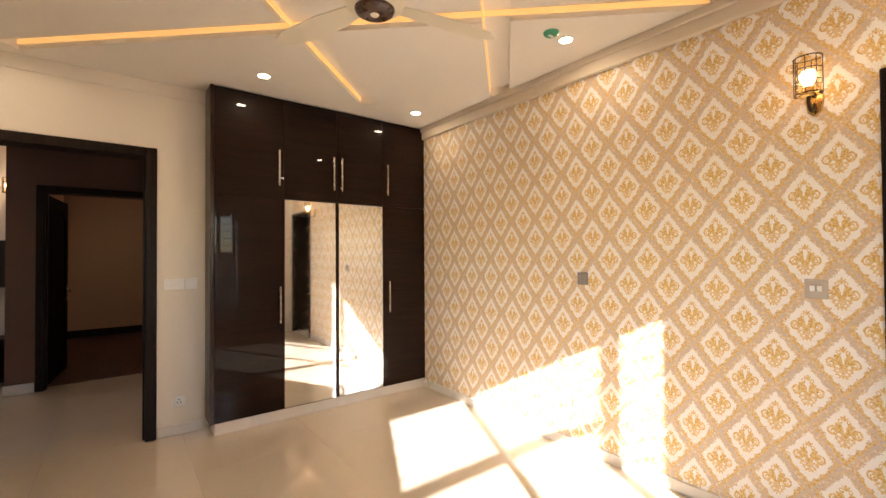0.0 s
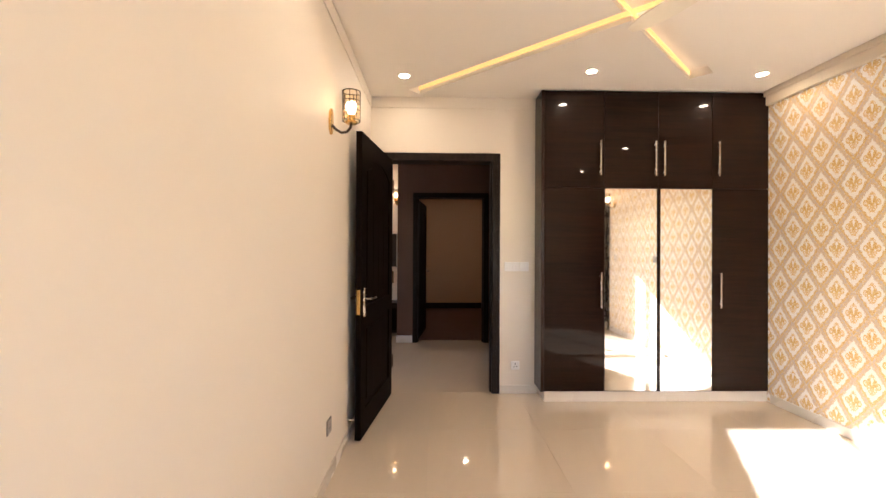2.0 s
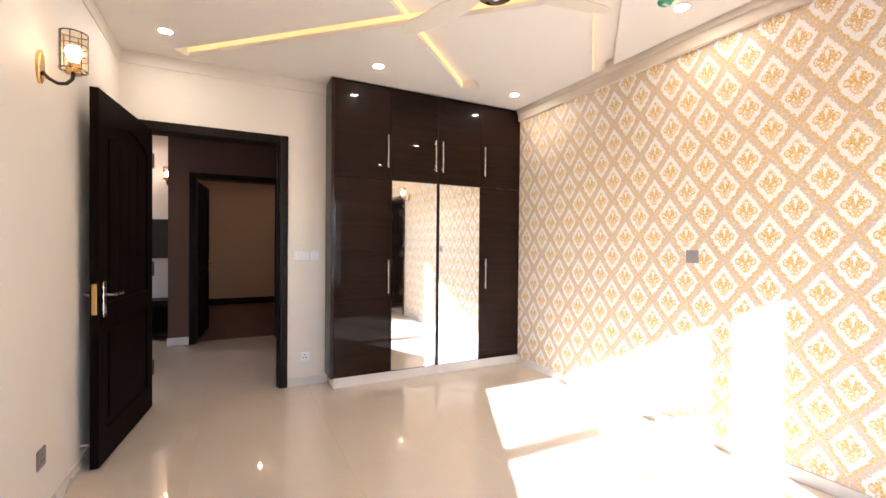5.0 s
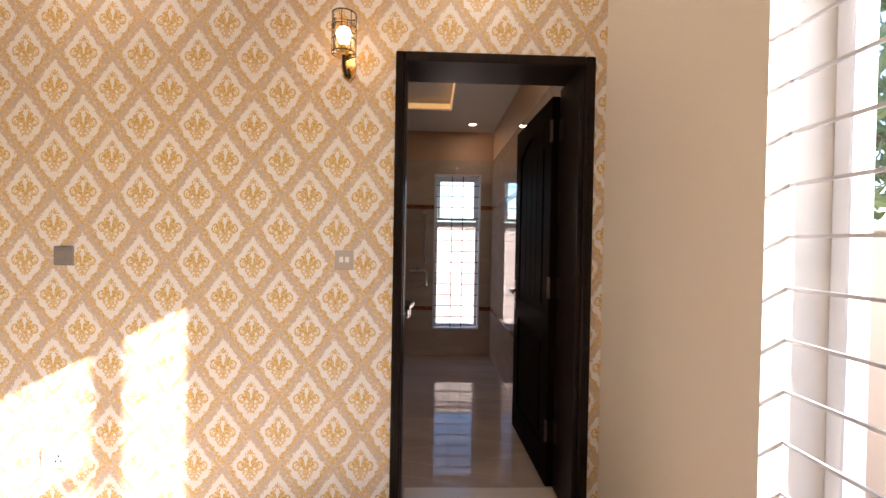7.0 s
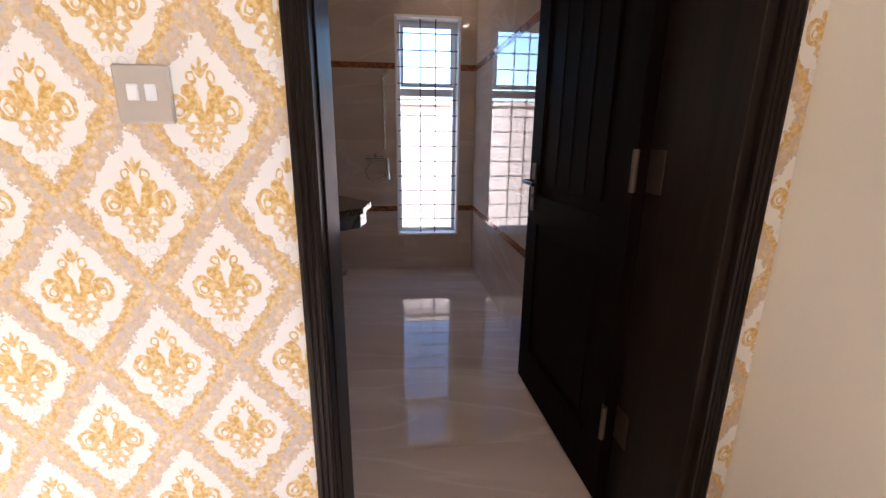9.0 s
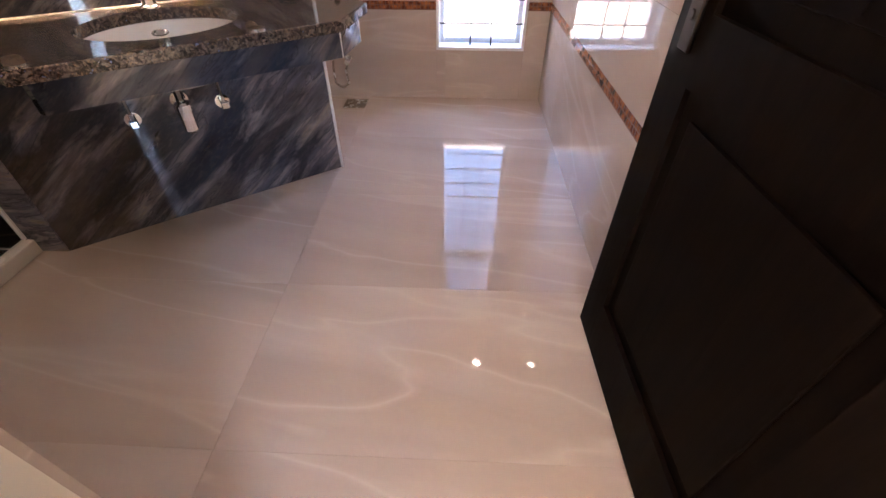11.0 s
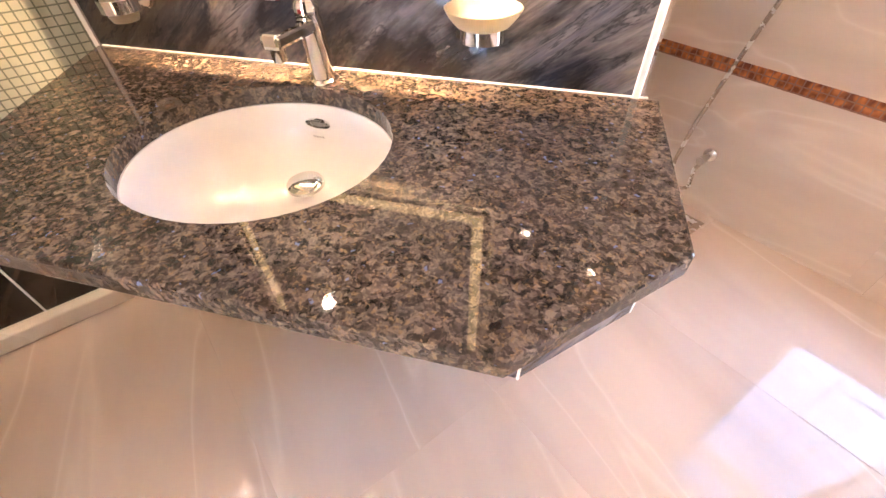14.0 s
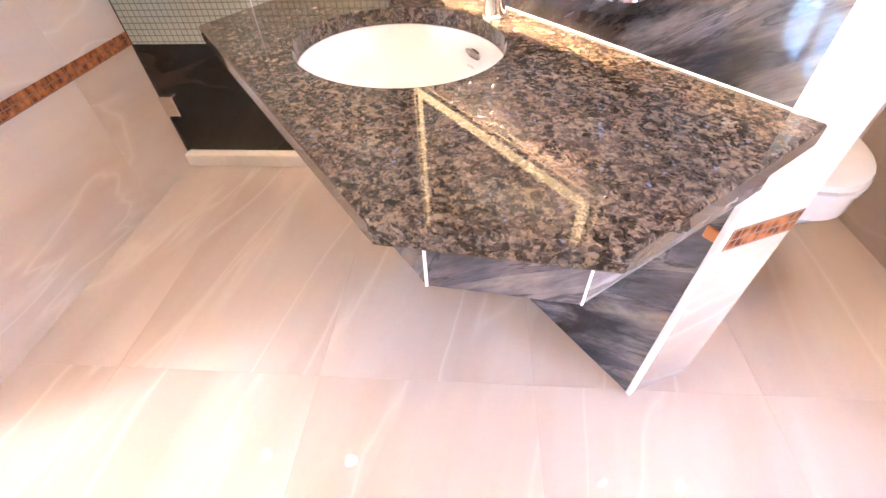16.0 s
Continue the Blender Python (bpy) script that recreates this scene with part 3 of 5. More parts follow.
for x0, x1, y0, y1 in TRAY:
    solid("tray_strip", boxes((x0, x1, y0, y1, BCZ + 0.012, BCZ + 0.060)), LED, "warm glowing strip light in the bathroom ceiling tray", "light strip", "bathroom tray strips")


# ---- floors ----
def tiles(parent, spans_x, spans_y, z0, z1, mat, name="tile", gap=0.00045):
    """Floor tiles as pieces; spans are joint lines."""
    cache = {}
    for x0, x1 in zip(spans_x, spans_x[1:]):
        for y0, y1 in zip(spans_y, spans_y[1:]):
            key = (round(x1 - x0, 3), round(y1 - y0, 3))
            if key not in cache:
                w, d = key
                cache[key] = mesh_of(boxes((-w / 2 + gap, w / 2 - gap, -d / 2 + gap, d / 2 - gap, z0, z1)), name, mat)
            ob = new(name, cache[key])
            ob.location = ((x0 + x1) / 2, (y0 + y1) / 2, 0)
            ob.parent = parent


def joints(lo, hi, at, step):
    k = math.ceil((lo - at) / step)
    out = [lo]
    while at + k * step < hi - 0.02:
        if at + k * step > lo + 0.02:
            out.append(at + k * step)
        k += 1
    return out + [hi]


# ---- windows ----
def window(name, m, width, z0, z1, mullions, transoms, bars_v, bars_h, depth, grill_mat, label, bar_r):
    """A white framed window in the plane y = 0 of m, x along it, with an inner grill at y = depth."""
    ob = thing(name, m, label, "window")
    ob["kind"] = "structure"
    f = 0.045
    fr = [(0, f, -0.03, 0.03, z0, z1), (width - f, width, -0.03, 0.03, z0, z1), (f, width - f, -0.03, 0.03, z0, z0 + f), (f, width - f, -0.03, 0.03, z1 - f, z1)]
    part("window_frame", boxes(*fr, bev=0.004), UPVC, ob)
    for x in mullions:
        part("mullion", boxes((x - 0.028, x + 0.028, -0.028, 0.028, z0 + f, z1 - f), bev=0.004), UPVC, ob)
    for z, x0, x1 in transoms:
        part("transom", boxes((x0, x1, -0.026, 0.026, z - 0.03, z + 0.03), bev=0.004), UPVC, ob)
    pane = part("pane", boxes((f, width - f, -0.004, 0.0, z0 + f, z1 - f)), GLASS, ob)
    pane.visible_shadow = False
    for x in bars_v:
        part("grill_bar", boxes((x - bar_r, x + bar_r, depth - bar_r, depth + bar_r, z0, z1), bev=0.001), grill_mat, ob)
    for z in bars_h:
        part("grill_bar", boxes((0, width, depth - bar_r * 0.95, depth + bar_r * 0.95, z - bar_r * 0.95, z + bar_r * 0.95), bev=0.001), grill_mat, ob)
    return ob


window("window_1", pose(WX0, -4.49, 0), WX1 - WX0, WZ0, WZ1, [0.87, 1.57], [(1.53, 0.045, 0.842), (1.53, 0.898, 1.542)], [],
       [0.330 + 0.1228 * i for i in range(15)], 0.13, GRILL, "white framed window with a steel bar grill", 0.0045)
window("window_2", Matrix.Translation((3.06, BWY1, 0)) @ Matrix.Rotation(radians(-90), 4, "Z"), BWY1 - BWY0, BWZ0, BWZ1, [], [(1.51, 0.045, BWY1 - BWY0 - 0.045)],
       [0.207, 0.333], [0.310 + 0.1263 * i for i in range(14)], -0.10, DARKGRILL, "tall white bathroom window with a square bar grill", 0.0047)
sash = [(0.046, 0.072, -0.038, -0.031, 1.55, BWZ1 - 0.046), (BWY1 - BWY0 - 0.072, BWY1 - BWY0 - 0.046, -0.038, -0.031, 1.55, BWZ1 - 0.046), (0.072, BWY1 - BWY0 - 0.072, -0.038, -0.031, 1.55, 1.575), (0.072, BWY1 - BWY0 - 0.072, -0.038, -0.031, BWZ1 - 0.071, BWZ1 - 0.046)]
part("sash", boxes(*sash, bev=0.001), UPVC, bpy.data.objects["window_2"], "white opening sash")
structure("window_sill", boxes((WX0 - 0.02, WX1 + 0.02, -4.44, SOUTH + 0.03, WZ0, WZ0 + 0.02), bev=0.004), SKIRT, "ivory stone window sill")
rv = 0.018
structure("window_reveal", boxes((BE - 0.006, 3.02, BWY0, BWY0 + rv, BWZ0 + rv, BWZ1 - rv), (BE - 0.006, 3.02, BWY1 - rv, BWY1, BWZ0 + rv, BWZ1 - rv), (BE - 0.006, 3.02, BWY0, BWY1, BWZ0, BWZ0 + rv), (BE - 0.006, 3.02, BWY0, BWY1, BWZ1 - rv, BWZ1), bev=0.002), UPVC, "white window reveal in the bathroom")


# ---- doors ----
def door_frame(name, m, width, top, depth, label, w=0.07, stop=0.014):
    """A wooden lining and architrave in local x (across), y (into the wall)."""
    ob = thing(name, m, label, "door frame")
    ob["kind"] = "structure"
    e = 0.018
    part("jamb", boxes((0, w, -e, depth + e, 0, top), bev=0.004), FRAMEWOOD, ob)
    part("jamb", boxes((width - w, width, -e, depth + e, 0, top), bev=0.004), FRAMEWOOD, ob)
    part("head", boxes((w, width - w, -e, depth + e, top - w, top), bev=0.004), FRAMEWOOD, ob)
    for x0, x1 in ((w, w + stop), (width - w - stop, width - w)):
        part("door_stop", boxes((x0, x1, 0.03, depth - 0.05, 0, top - w), bev=0.002), FRAMEWOOD, ob)
    for x in (0.006, 0.017, 0.028):
        part("moulding", boxes((x, x + 0.008, -e - 0.004, -e, 0, top - 0.012), bev=0.0015), FRAMEWOOD, ob)
        part("moulding", boxes((width - x - 0.008, width - x, -e - 0.004, -e, 0, top - 0.012), bev=0.0015), FRAMEWOOD, ob)
    return ob


def arched(x0, x1, z0, z1, rise, n=10):
    pts = [(x0, z0), (x1, z0)]
    for i in range(n + 1):
        u = 1 - 2 * i / n
        pts.append(((x0 + x1) / 2 + u * (x1 - x0) / 2, z1 + rise * (1 - u * u)))
    return pts


def upright(poly, y0, y1, bev=0.0):
    """A prism over an outline in x and z, between two depths."""
    return moved(prism(poly, -y1, -y0, bev), Matrix.Rotation(radians(90), 4, "X"))


def door_leaf(name, m, width, height, label, arch, handle_x, lever):
    """A panelled leaf: hinge at x = 0, thickness in y from 0 to 0.042."""
    ob = thing(name, m, label, "door")
    t, st = 0.042, 0.115
    mid = 0.86
    up0, up1 = mid + 0.05, height - st - (0.10 if arch else 0)
    hi = arched(st, width - st, up0, up1, 0.09 if arch else 0.0)
    lo = arched(st, width - st, 0.19, mid - 0.07, 0.0)
    leaf = cut(boxes((0, width, 0, t, 0.008, height), bev=0.002), upright(hi, -0.02, 0.012), upright(lo, -0.02, 0.012), upright(hi, t - 0.012, t + 0.02), upright(lo, t - 0.012, t + 0.02))
    part("leaf", leaf, DOORWOOD, ob)
    for face in (0, 1):
        y0, y1 = (0.004, 0.0125) if not face else (t - 0.0125, t - 0.004)
        inset = 0.045
        part("panel", upright(arched(st + inset, width - st - inset, up0 + inset, up1 - inset * 0.6, 0.07 if arch else 0.0), y0, y1, 0.003), DOORWOOD, ob)
        part("panel", upright(arched(st + inset, width - st - inset, 0.19 + inset, mid - 0.07 - inset, 0.0), y0, y1, 0.003), DOORWOOD, ob)
        for i in range(1, 4):
            x = st + inset + (width - 2 * st - 2 * inset) * i / 4
            part("groove_bead", boxes((x - 0.003, x + 0.003, y0 - 0.002, y1 + 0.002, up0 + inset + 0.01, up1 - inset), bev=0.001), DOORWOOD, ob)
        s = -1 if not face else 1
        yb = 0 if not face else t
        ys = sorted((yb, yb + s * 0.008))
        plate = part("handle_plate", boxes((handle_x - 0.022, handle_x + 0.022, *ys, 0.84, 1.04), bev=0.003), lever, ob, "metal lock plate")
        d = -1 if handle_x > width / 2 else 1
        part("lever", tube([(handle_x, yb + s * 0.008, 0.965), (handle_x, yb + s * 0.05, 0.965), (handle_x + d * 0.02, yb + s * 0.055, 0.965), (handle_x + d * 0.12, yb + s * 0.052, 0.962)], 0.0085), lever, plate, smooth=True)
        part("key_rose", moved(lathe([(0, 0), (0.009, 0), (0.009, 0.004), (0, 0.004)], 16), pose(handle_x, yb + s * 0.008, 0.90, -90 * s)), lever, plate)
    part("lock_edge", boxes((width, width + 0.002, 0.009, 0.033, 0.86, 1.03), bev=0.0008), BRASS, ob, "brass lock edge plate")
    for z in (0.25, 1.005, 1.825):
        part("hinge", merged(moved(lathe([(0, 0), (0.008, 0), (0.008, 0.11), (0, 0.11)], 12), pose(-0.004, t + 0.004, z)), boxes((0.0, 0.012, t, t + 0.003, z, z + 0.11))), HINGE, ob, "worn steel hinge", True)
    return ob


door_frame("door_1", pose(NX0, NORTH, 0), NX1 - NX0, NTOP, 0.15, "dark brown wooden door frame to the hall")
ang = math.degrees(math.atan2(-0.965, -0.115))
door_leaf("hall_door_leaf", pose(NX0 + 0.07, NORTH - 0.03, 0, 0, 0, ang), 0.95, 2.11, "open dark brown wooden door with arched raised panels", True, 0.885, STEEL)
door_frame("door_2", Matrix.Translation((0, OY1, 0)) @ Matrix.Rotation(radians(-90), 4, "Z"), OY1 - OY0, OTOP, 0.22, "dark brown wooden frame of the bathroom door", 0.042, 0.004)
part("hinge_lining", boxes((OY1 - OY0 - 0.066, OY1 - OY0 - 0.0425, 0.0, 0.29, 0, OTOP - 0.042), bev=0.002), FRAMEWOOD, bpy.data.objects["door_2"])
for z in (0.25, 1.005, 1.825):
    part("hinge_plate", boxes((OY1 - OY0 - 0.0695, OY1 - OY0 - 0.0662, 0.222, 0.286, z, z + 0.11), bev=0.001), HINGE, bpy.data.objects["door_2"], "worn steel hinge plate")
part("hinge_lining", boxes((OY1 - OY0 - 0.042, OY1 - OY0 - 0.002, 0.239, 0.29, 0, OTOP), bev=0.002), FRAMEWOOD, bpy.data.objects["door_2"])
door_leaf("bathroom_door_leaf", pose(0.285, OY0 + 0.066, 0, 0, 0, 1.8), 0.775, 2.06, "open dark brown panelled bathroom door", True, 0.71, BRONZE)
door_frame("door_3", pose(-3.22, HALLY, 0), 1.07, 2.12, 0.15, "dark wooden frame of the door across the hall")
door_leaf("far_door_leaf", pose(-3.145, HALLY + 0.16, 0, 0, 0, 84), 0.90, 2.04, "open dark door across the hall", True, 0.84, STEEL)

# ---- wardrobe ----
WL, WT = -1.966, 2.693
ward = thing("wardrobe", pose(0, 0, 0), "tall built-in glossy walnut wardrobe with two mirrored doors", "wardrobe")
part("body", boxes((WL, -0.003, 0.022, 0.615, 0.09, WT)), CARCASS, ward)
part("plinth", boxes((WL + 0.005, -0.003, 0.012, 0.615, 0, 0.088), bev=0.003), SKIRT, ward, "ivory plinth")
part("end_panel", boxes((WL - 0.028, WL - 0.001, -0.004, 0.60, 0.0885, WT), bev=0.002), CARCASS, ward)
xs = [WL, -1.446, -0.972, -0.499, -0.003]
for i, (x0, x1) in enumerate(zip(xs, xs[1:])):
    g = 0.0015
    part("upper_door", boxes((x0 + g, x1 - g, 0.0, 0.02, 1.852, WT - 0.004), bev=0.0012), WALNUT, ward)
    low = part("lower_door", boxes((x0 + g, x1 - g, 0.0, 0.02, 0.092, 1.848), bev=0.0012), WALNUT, ward)
    if i in (1, 2):
        part("mirror", boxes((x0 + (0.006 if i == 1 else 0.016), x1 - (0.016 if i == 1 else 0.006), -0.004, -0.0002, 0.098, 1.845), bev=0.001), MIRROR, low, "tall mirror pane")


def bar_handle(x, z0, z1):
    h = part("handle", boxes((x - 0.007, x + 0.007, -0.036, -0.024, z0, z1), bev=0.002), STEEL, ward, "brushed steel bar handle")
    for z in (z0 + 0.03, z1 - 0.03):
        part("handle_post", moved(lathe([(0, 0), (0.005, 0), (0.005, 0.024), (0, 0.024)], 10), pose(x, -0.0245, z, -90)), STEEL, h)


for x in (-1.487, -1.009, -0.933, -0.456):
    bar_handle(x, 1.955, 2.255)
for x in (-1.480, -0.440):
    bar_handle(x, 0.815, 1.118)

# ---- ceiling fan ----
fan = thing("ceiling_fan", pose(-1.70, -2.07, 2.42), "cream ceiling fan with a dark brown hub cap, at rest", "ceiling fan")
part("rod", lathe([(0, 0.10), (0.011, 0.10), (0.011, 0.26), (0, 0.26)], 12), FANCREAM, fan, smooth=True)
part("canopy", lathe([(0.0, 0.205), (0.05, 0.21), (0.068, 0.25), (0.07, 0.28), (0, 0.28)], 28), FANCREAM, fan, smooth=True)
part("motor", lathe([(0, -0.03), (0.085, -0.03), (0.125, -0.005), (0.13, 0.04), (0.105, 0.075), (0.04, 0.10), (0, 0.105)], 40), FANCREAM, fan, smooth=True)
cap = part("hub_cap", lathe([(0, -0.052), (0.05, -0.05), (0.078, -0.04), (0.084, -0.029), (0, -0.029)], 40), FANBROWN, fan, "dark brown hub cap", True)
part("cap_button", lathe([(0, -0.058), (0.014, -0.056), (0.02, -0.050), (0, -0.049)], 20), FANCREAM, cap, "cream button", True)
for a in (112, 232, 352):
    outline = [(0.10, -0.035), (0.22, -0.062), (0.40, -0.068), (0.55, -0.055), (0.61, -0.02), (0.605, 0.02), (0.52, 0.045), (0.30, 0.05), (0.10, 0.035)]
    part("blade", moved(prism(outline, -0.004, 0.004, 0.002), Matrix.Rotation(radians(a), 4, "Z") @ Matrix.Translation((0, 0, 0.0)) @ Matrix.Rotation(radians(9), 4, "X")), FANCREAM, fan)
    part("blade_iron", moved(boxes((0.09, 0.19, -0.022, 0.022, 0.004, 0.010), bev=0.002), Matrix.Rotation(radians(a), 4, "Z") @ Matrix.Rotation(radians(9), 4, "X")), FANCREAM, fan)


# ---- lamps ----
def downlight(x, y, z, group, lit=DOWN):
    ob = thing("downlight", pose(x, y, z), "round white recessed ceiling downlight, lit", "downlight", group)
    part("trim_ring", lathe([(0.036, -0.002), (0.040, -0.005), (0.050, -0.004), (0.052, 0.0), (0.036, 0.0)], 28), WHITE, ob, smooth=True)
    part("lens", lathe([(0, -0.0015), (0.036, -0.0015), (0.036, 0.0), (0, 0.0)], 24), lit, ob, "bright lens")
    return ob


first = downlight(-3.16, -0.24, CZ, "bedroom downlights")
for x, y in ((-1.70, -0.37), (-0.345, -0.36), (-0.345, -2.03), (-0.345, -3.70), (-3.16, -2.03), (-3.16, -3.70), (-1.72, -3.75)):
    copy_thing(first, pose(x, y, CZ))
bath_first = downlight(2.60, -3.94, BCZ, "bathroom downlights", BATHDOWN)
for x, y in ((2.62, -2.55), (0.65, -2.50), (0.61, -3.93), (0.78, -1.43)):
    copy_thing(bath_first, pose(x, y, BCZ))
hall_first = downlight(-4.5, 3.0, 2.702, "hall downlights", HALLDOWN)
for x, y in ((-3.75, 2.6), (-2.3, 4.4)):
    copy_thing(hall_first, pose(x, y, 2.702))


def wall_lamp(m, label):
    """Back plate on the wall plane x = 0, reaching out along +x."""
    ob = thing("wall_lamp", m, label, "wall lamp", "caged wall lamps")
    plate = upright([(0.0, -0.075), (0.026, -0.05), (0.034, 0), (0.026, 0.05), (0, 0.075), (-0.026, 0.05), (-0.034, 0), (-0.026, -0.05)], 0, 0.016, 0.004)
    part("back_plate", moved(plate, Matrix.Rotation(radians(-90), 4, "Z")), BRASS, ob, "polished copper-brown back plate")
    part("arm", tube([(0.014, 0, -0.02), (0.035, 0, -0.045), (0.065, 0, -0.062), (0.095, 0, -0.058), (0.115, 0, -0.035), (0.12, 0, -0.005)], 0.0075), BRONZE, ob, smooth=True)
    c = 0.12
    part("socket", moved(lathe([(0, -0.012), (0.03, -0.012), (0.036, -0.004), (0.024, 0.002), (0.02, 0.035), (0, 0.035)], 20), pose(c, 0, 0.0)), BRASS, ob, smooth=True)
    part("bulb", moved(lathe([(0, 0.035), (0.013, 0.036), (0.016, 0.05), (0.027, 0.075), (0.028, 0.09), (0.018, 0.108), (0, 0.114)], 20), pose(c, 0, 0)), BULB, ob, "glowing warm bulb", True)
    part("shade", moved(lathe([(0.044, 0.004), (0.046, 0.004), (0.046, 0.165), (0.044, 0.165)], 28), pose(c, 0, 0)), AMBER, ob, "clear amber glass cylinder", True).visible_shadow = False
    cage = part("cage", tube([(c + 0.05 * math.cos(2 * math.pi * i / 28), 0.05 * math.sin(2 * math.pi * i / 28), 0.166) for i in range(28)], 0.0024, 6, True), BRONZE, ob, "dark wire cage", True)
    for z in (0.004, 0.058, 0.112):
        part("wire", tube([(c + 0.05 * math.cos(2 * math.pi * i / 28), 0.05 * math.sin(2 * math.pi * i / 28), z) for i in range(28)], 0.0022, 6, True), BRONZE, cage, smooth=True)
    for i in range(8):
        a = 2 * math.pi * i / 8
        part("wire", tube([(c + 0.05 * math.cos(a), 0.05 * math.sin(a), 0.0), (c + 0.05 * math.cos(a), 0.05 * math.sin(a), 0.166)], 0.0018, 6, False), BRONZE, cage, smooth=True)
    for i in range(4):
        a = math.pi * i / 4
        part("wire", tube([(c - 0.05 * math.cos(a), -0.05 * math.sin(a), 0.004), (c + 0.05 * math.cos(a), 0.05 * math.sin(a), 0.004)], 0.0018, 6, False), BRONZE, cage, smooth=True)
    return ob


wall_lamp(pose(0, -3.135, 2.065, 0, 0, 180), "brass wall lamp with a wire cage, lit, on the wallpaper")
wall_lamp(pose(WEST, -1.25, 2.018), "brass wall lamp with a wire cage, lit, on the cream wall")
wall_lamp(pose(-3.53, 3.2, 2.10, 0, 0, -90), "brass wall lamp with a wire cage, lit, in the far lounge")


# ---- switches and sockets ----
def switch_plate(m, w, h, mat, keys, label, category="switch", rocker=None):
    """A plate on the plane x = 0 facing +x."""
    ob = thing("wall_switch" if category == "switch" else "wall_socket", m, label, category)
    part("plate", boxes((0, 0.009, -w / 2, w / 2, -h / 2, h / 2), bev=0.003), mat, ob)
    if category == "switch":
        step = (w - 0.024) / keys
        for i in range(keys):
            y = -w / 2 + 0.012 + step * (i + 0.5)
            if rocker:
                y = (i - (keys - 1) / 2) * 0.026
                part("rocker", boxes((0.009, 0.0145, y - 0.0085, y + 0.0085, -0.010, 0.015), bev=0.002), rocker, ob, "small white rocker")
            else:
                part("rocker", boxes((0.009, 0.013, y - step * 0.36, y + step * 0.36, -0.018, 0.018), bev=0.0015), mat, ob)
    else:
        for y, z in ((0, 0.014), (-0.011, -0.009), (0.011, -0.009)):
            part("pin_hole", boxes((0.0085, 0.0095, y - 0.0035, y + 0.0035, z - 0.005, z + 0.005)), BLACK, ob)
    return ob


toS = Matrix.Rotation(radians(-90), 4, "Z")
switch_plate(Matrix.Translation((-2.205, NORTH, 1.157)) @ toS, 0.135, 0.085, SWITCH, 4, "white four-gang light switch beside the hall door")
switch_plate(Matrix.Translation((-2.092, NORTH, 1.157)) @ toS, 0.085, 0.085, SWITCH, 1, "white fan regulator plate beside the hall door")
switch_plate(Matrix.Translation((-2.17, NORTH, 0.255)) @ toS, 0.078, 0.078, SWITCH, 1, "white power socket above the skirting", "socket")
switch_plate(pose(0, -3.126, 1.20, 0, 0, 180), 0.084, 0.088, SILVER_SWITCH, 2, "silver two-gang switch on the wallpaper", rocker=SWITCH)
switch_plate(pose(0, -1.90, 1.20, 0, 0, 180), 0.085, 0.085, GREY_SWITCH, 1, "grey switch plate on the wallpaper")
switch_plate(pose(0, -1.885, 0.30, 0, 0, 180), 0.15, 0.085, SILVER_SWITCH, 1, "pale socket plate low on the wallpaper", "socket")
switch_plate(pose(WEST, -1.24, 0.315), 0.085, 0.085, GREY_SWITCH, 1, "grey socket low on the cream wall", "socket")
tv = thing("low_console", pose(-3.9, 3.2, 0, 0, 0, 180), "dark low wooden console against the lounge wall", "console")
part("top", boxes((-0.5, 0.5, 0.0, 0.38, 0.46, 0.50), bev=0.004), FRAMEWOOD, tv)
part("carcass", boxes((-0.48, 0.48, 0.01, 0.36, 0.04, 0.46), bev=0.003), FRAMEWOOD, tv)
for x in (-0.24, 0.24):
    part("drawer_front", boxes((x - 0.22, x + 0.22, 0.36, 0.375, 0.08, 0.42), bev=0.003), DOORWOOD, tv)
pic = thing("wall_screen", pose(-3.98, 3.2, 1.05, 0, 0, 180), "dark flat screen on the lounge wall", "screen")
part("panel", boxes((-0.45, 0.45, 0.0, 0.04, 0.0, 0.52), bev=0.004), BLACK, pic)
part("bezel", boxes((-0.46, 0.46, 0.005, 0.03, -0.01, -0.001), bev=0.002), BLACK, pic)
gs = thing("ceiling_sensor", pose(-0.49, -2.03, CZ), "small green ceiling sensor cover beside a downlight", "sensor")
part("cover", lathe([(0, -0.022), (0.03, -0.021), (0.042, -0.012), (0.046, 0.0), (0, 0.0)], 28), GREEN, gs, smooth=True)
part("sticker", boxes((-0.02, 0.02, -0.008, 0.008, -0.0235, -0.0215)), WHITE, gs)
stop = thing("door_stop", pose(WEST + 0.010, -0.72, 0.14), "steel door stop behind the open door", "door stop")
part("stem", tube([(0, 0, 0), (0.06, 0, 0)], 0.007), STEEL, stop, smooth=True)
part("bumper", tube([(0.06, 0, 0), (0.075, 0, 0)], 0.012), BLACK, stop, smooth=True)

# ---- bathroom: slanting wall and vanity ----
structure("wall_vanity", merged(moved(prism([(-1.128, -0.012), (-0.004, -0.012), (-0.004, -0.155), (-1.235, -0.155)], 0, BCZ), VAN), boxes((1.322, 1.46, -2.149, BN, 0, BCZ))), GROUT, "free-standing slanting bathroom partition")
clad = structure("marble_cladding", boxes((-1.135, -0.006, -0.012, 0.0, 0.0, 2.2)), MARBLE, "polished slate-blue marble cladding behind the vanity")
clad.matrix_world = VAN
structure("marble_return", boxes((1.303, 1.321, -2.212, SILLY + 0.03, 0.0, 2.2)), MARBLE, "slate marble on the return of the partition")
edge = structure("trim_corner", boxes((-0.006, 0.006, -0.016, 0.006, 0.0, 2.2), bev=0.002), UPVC, "white plastic corner trim")
edge.matrix_world = VAN
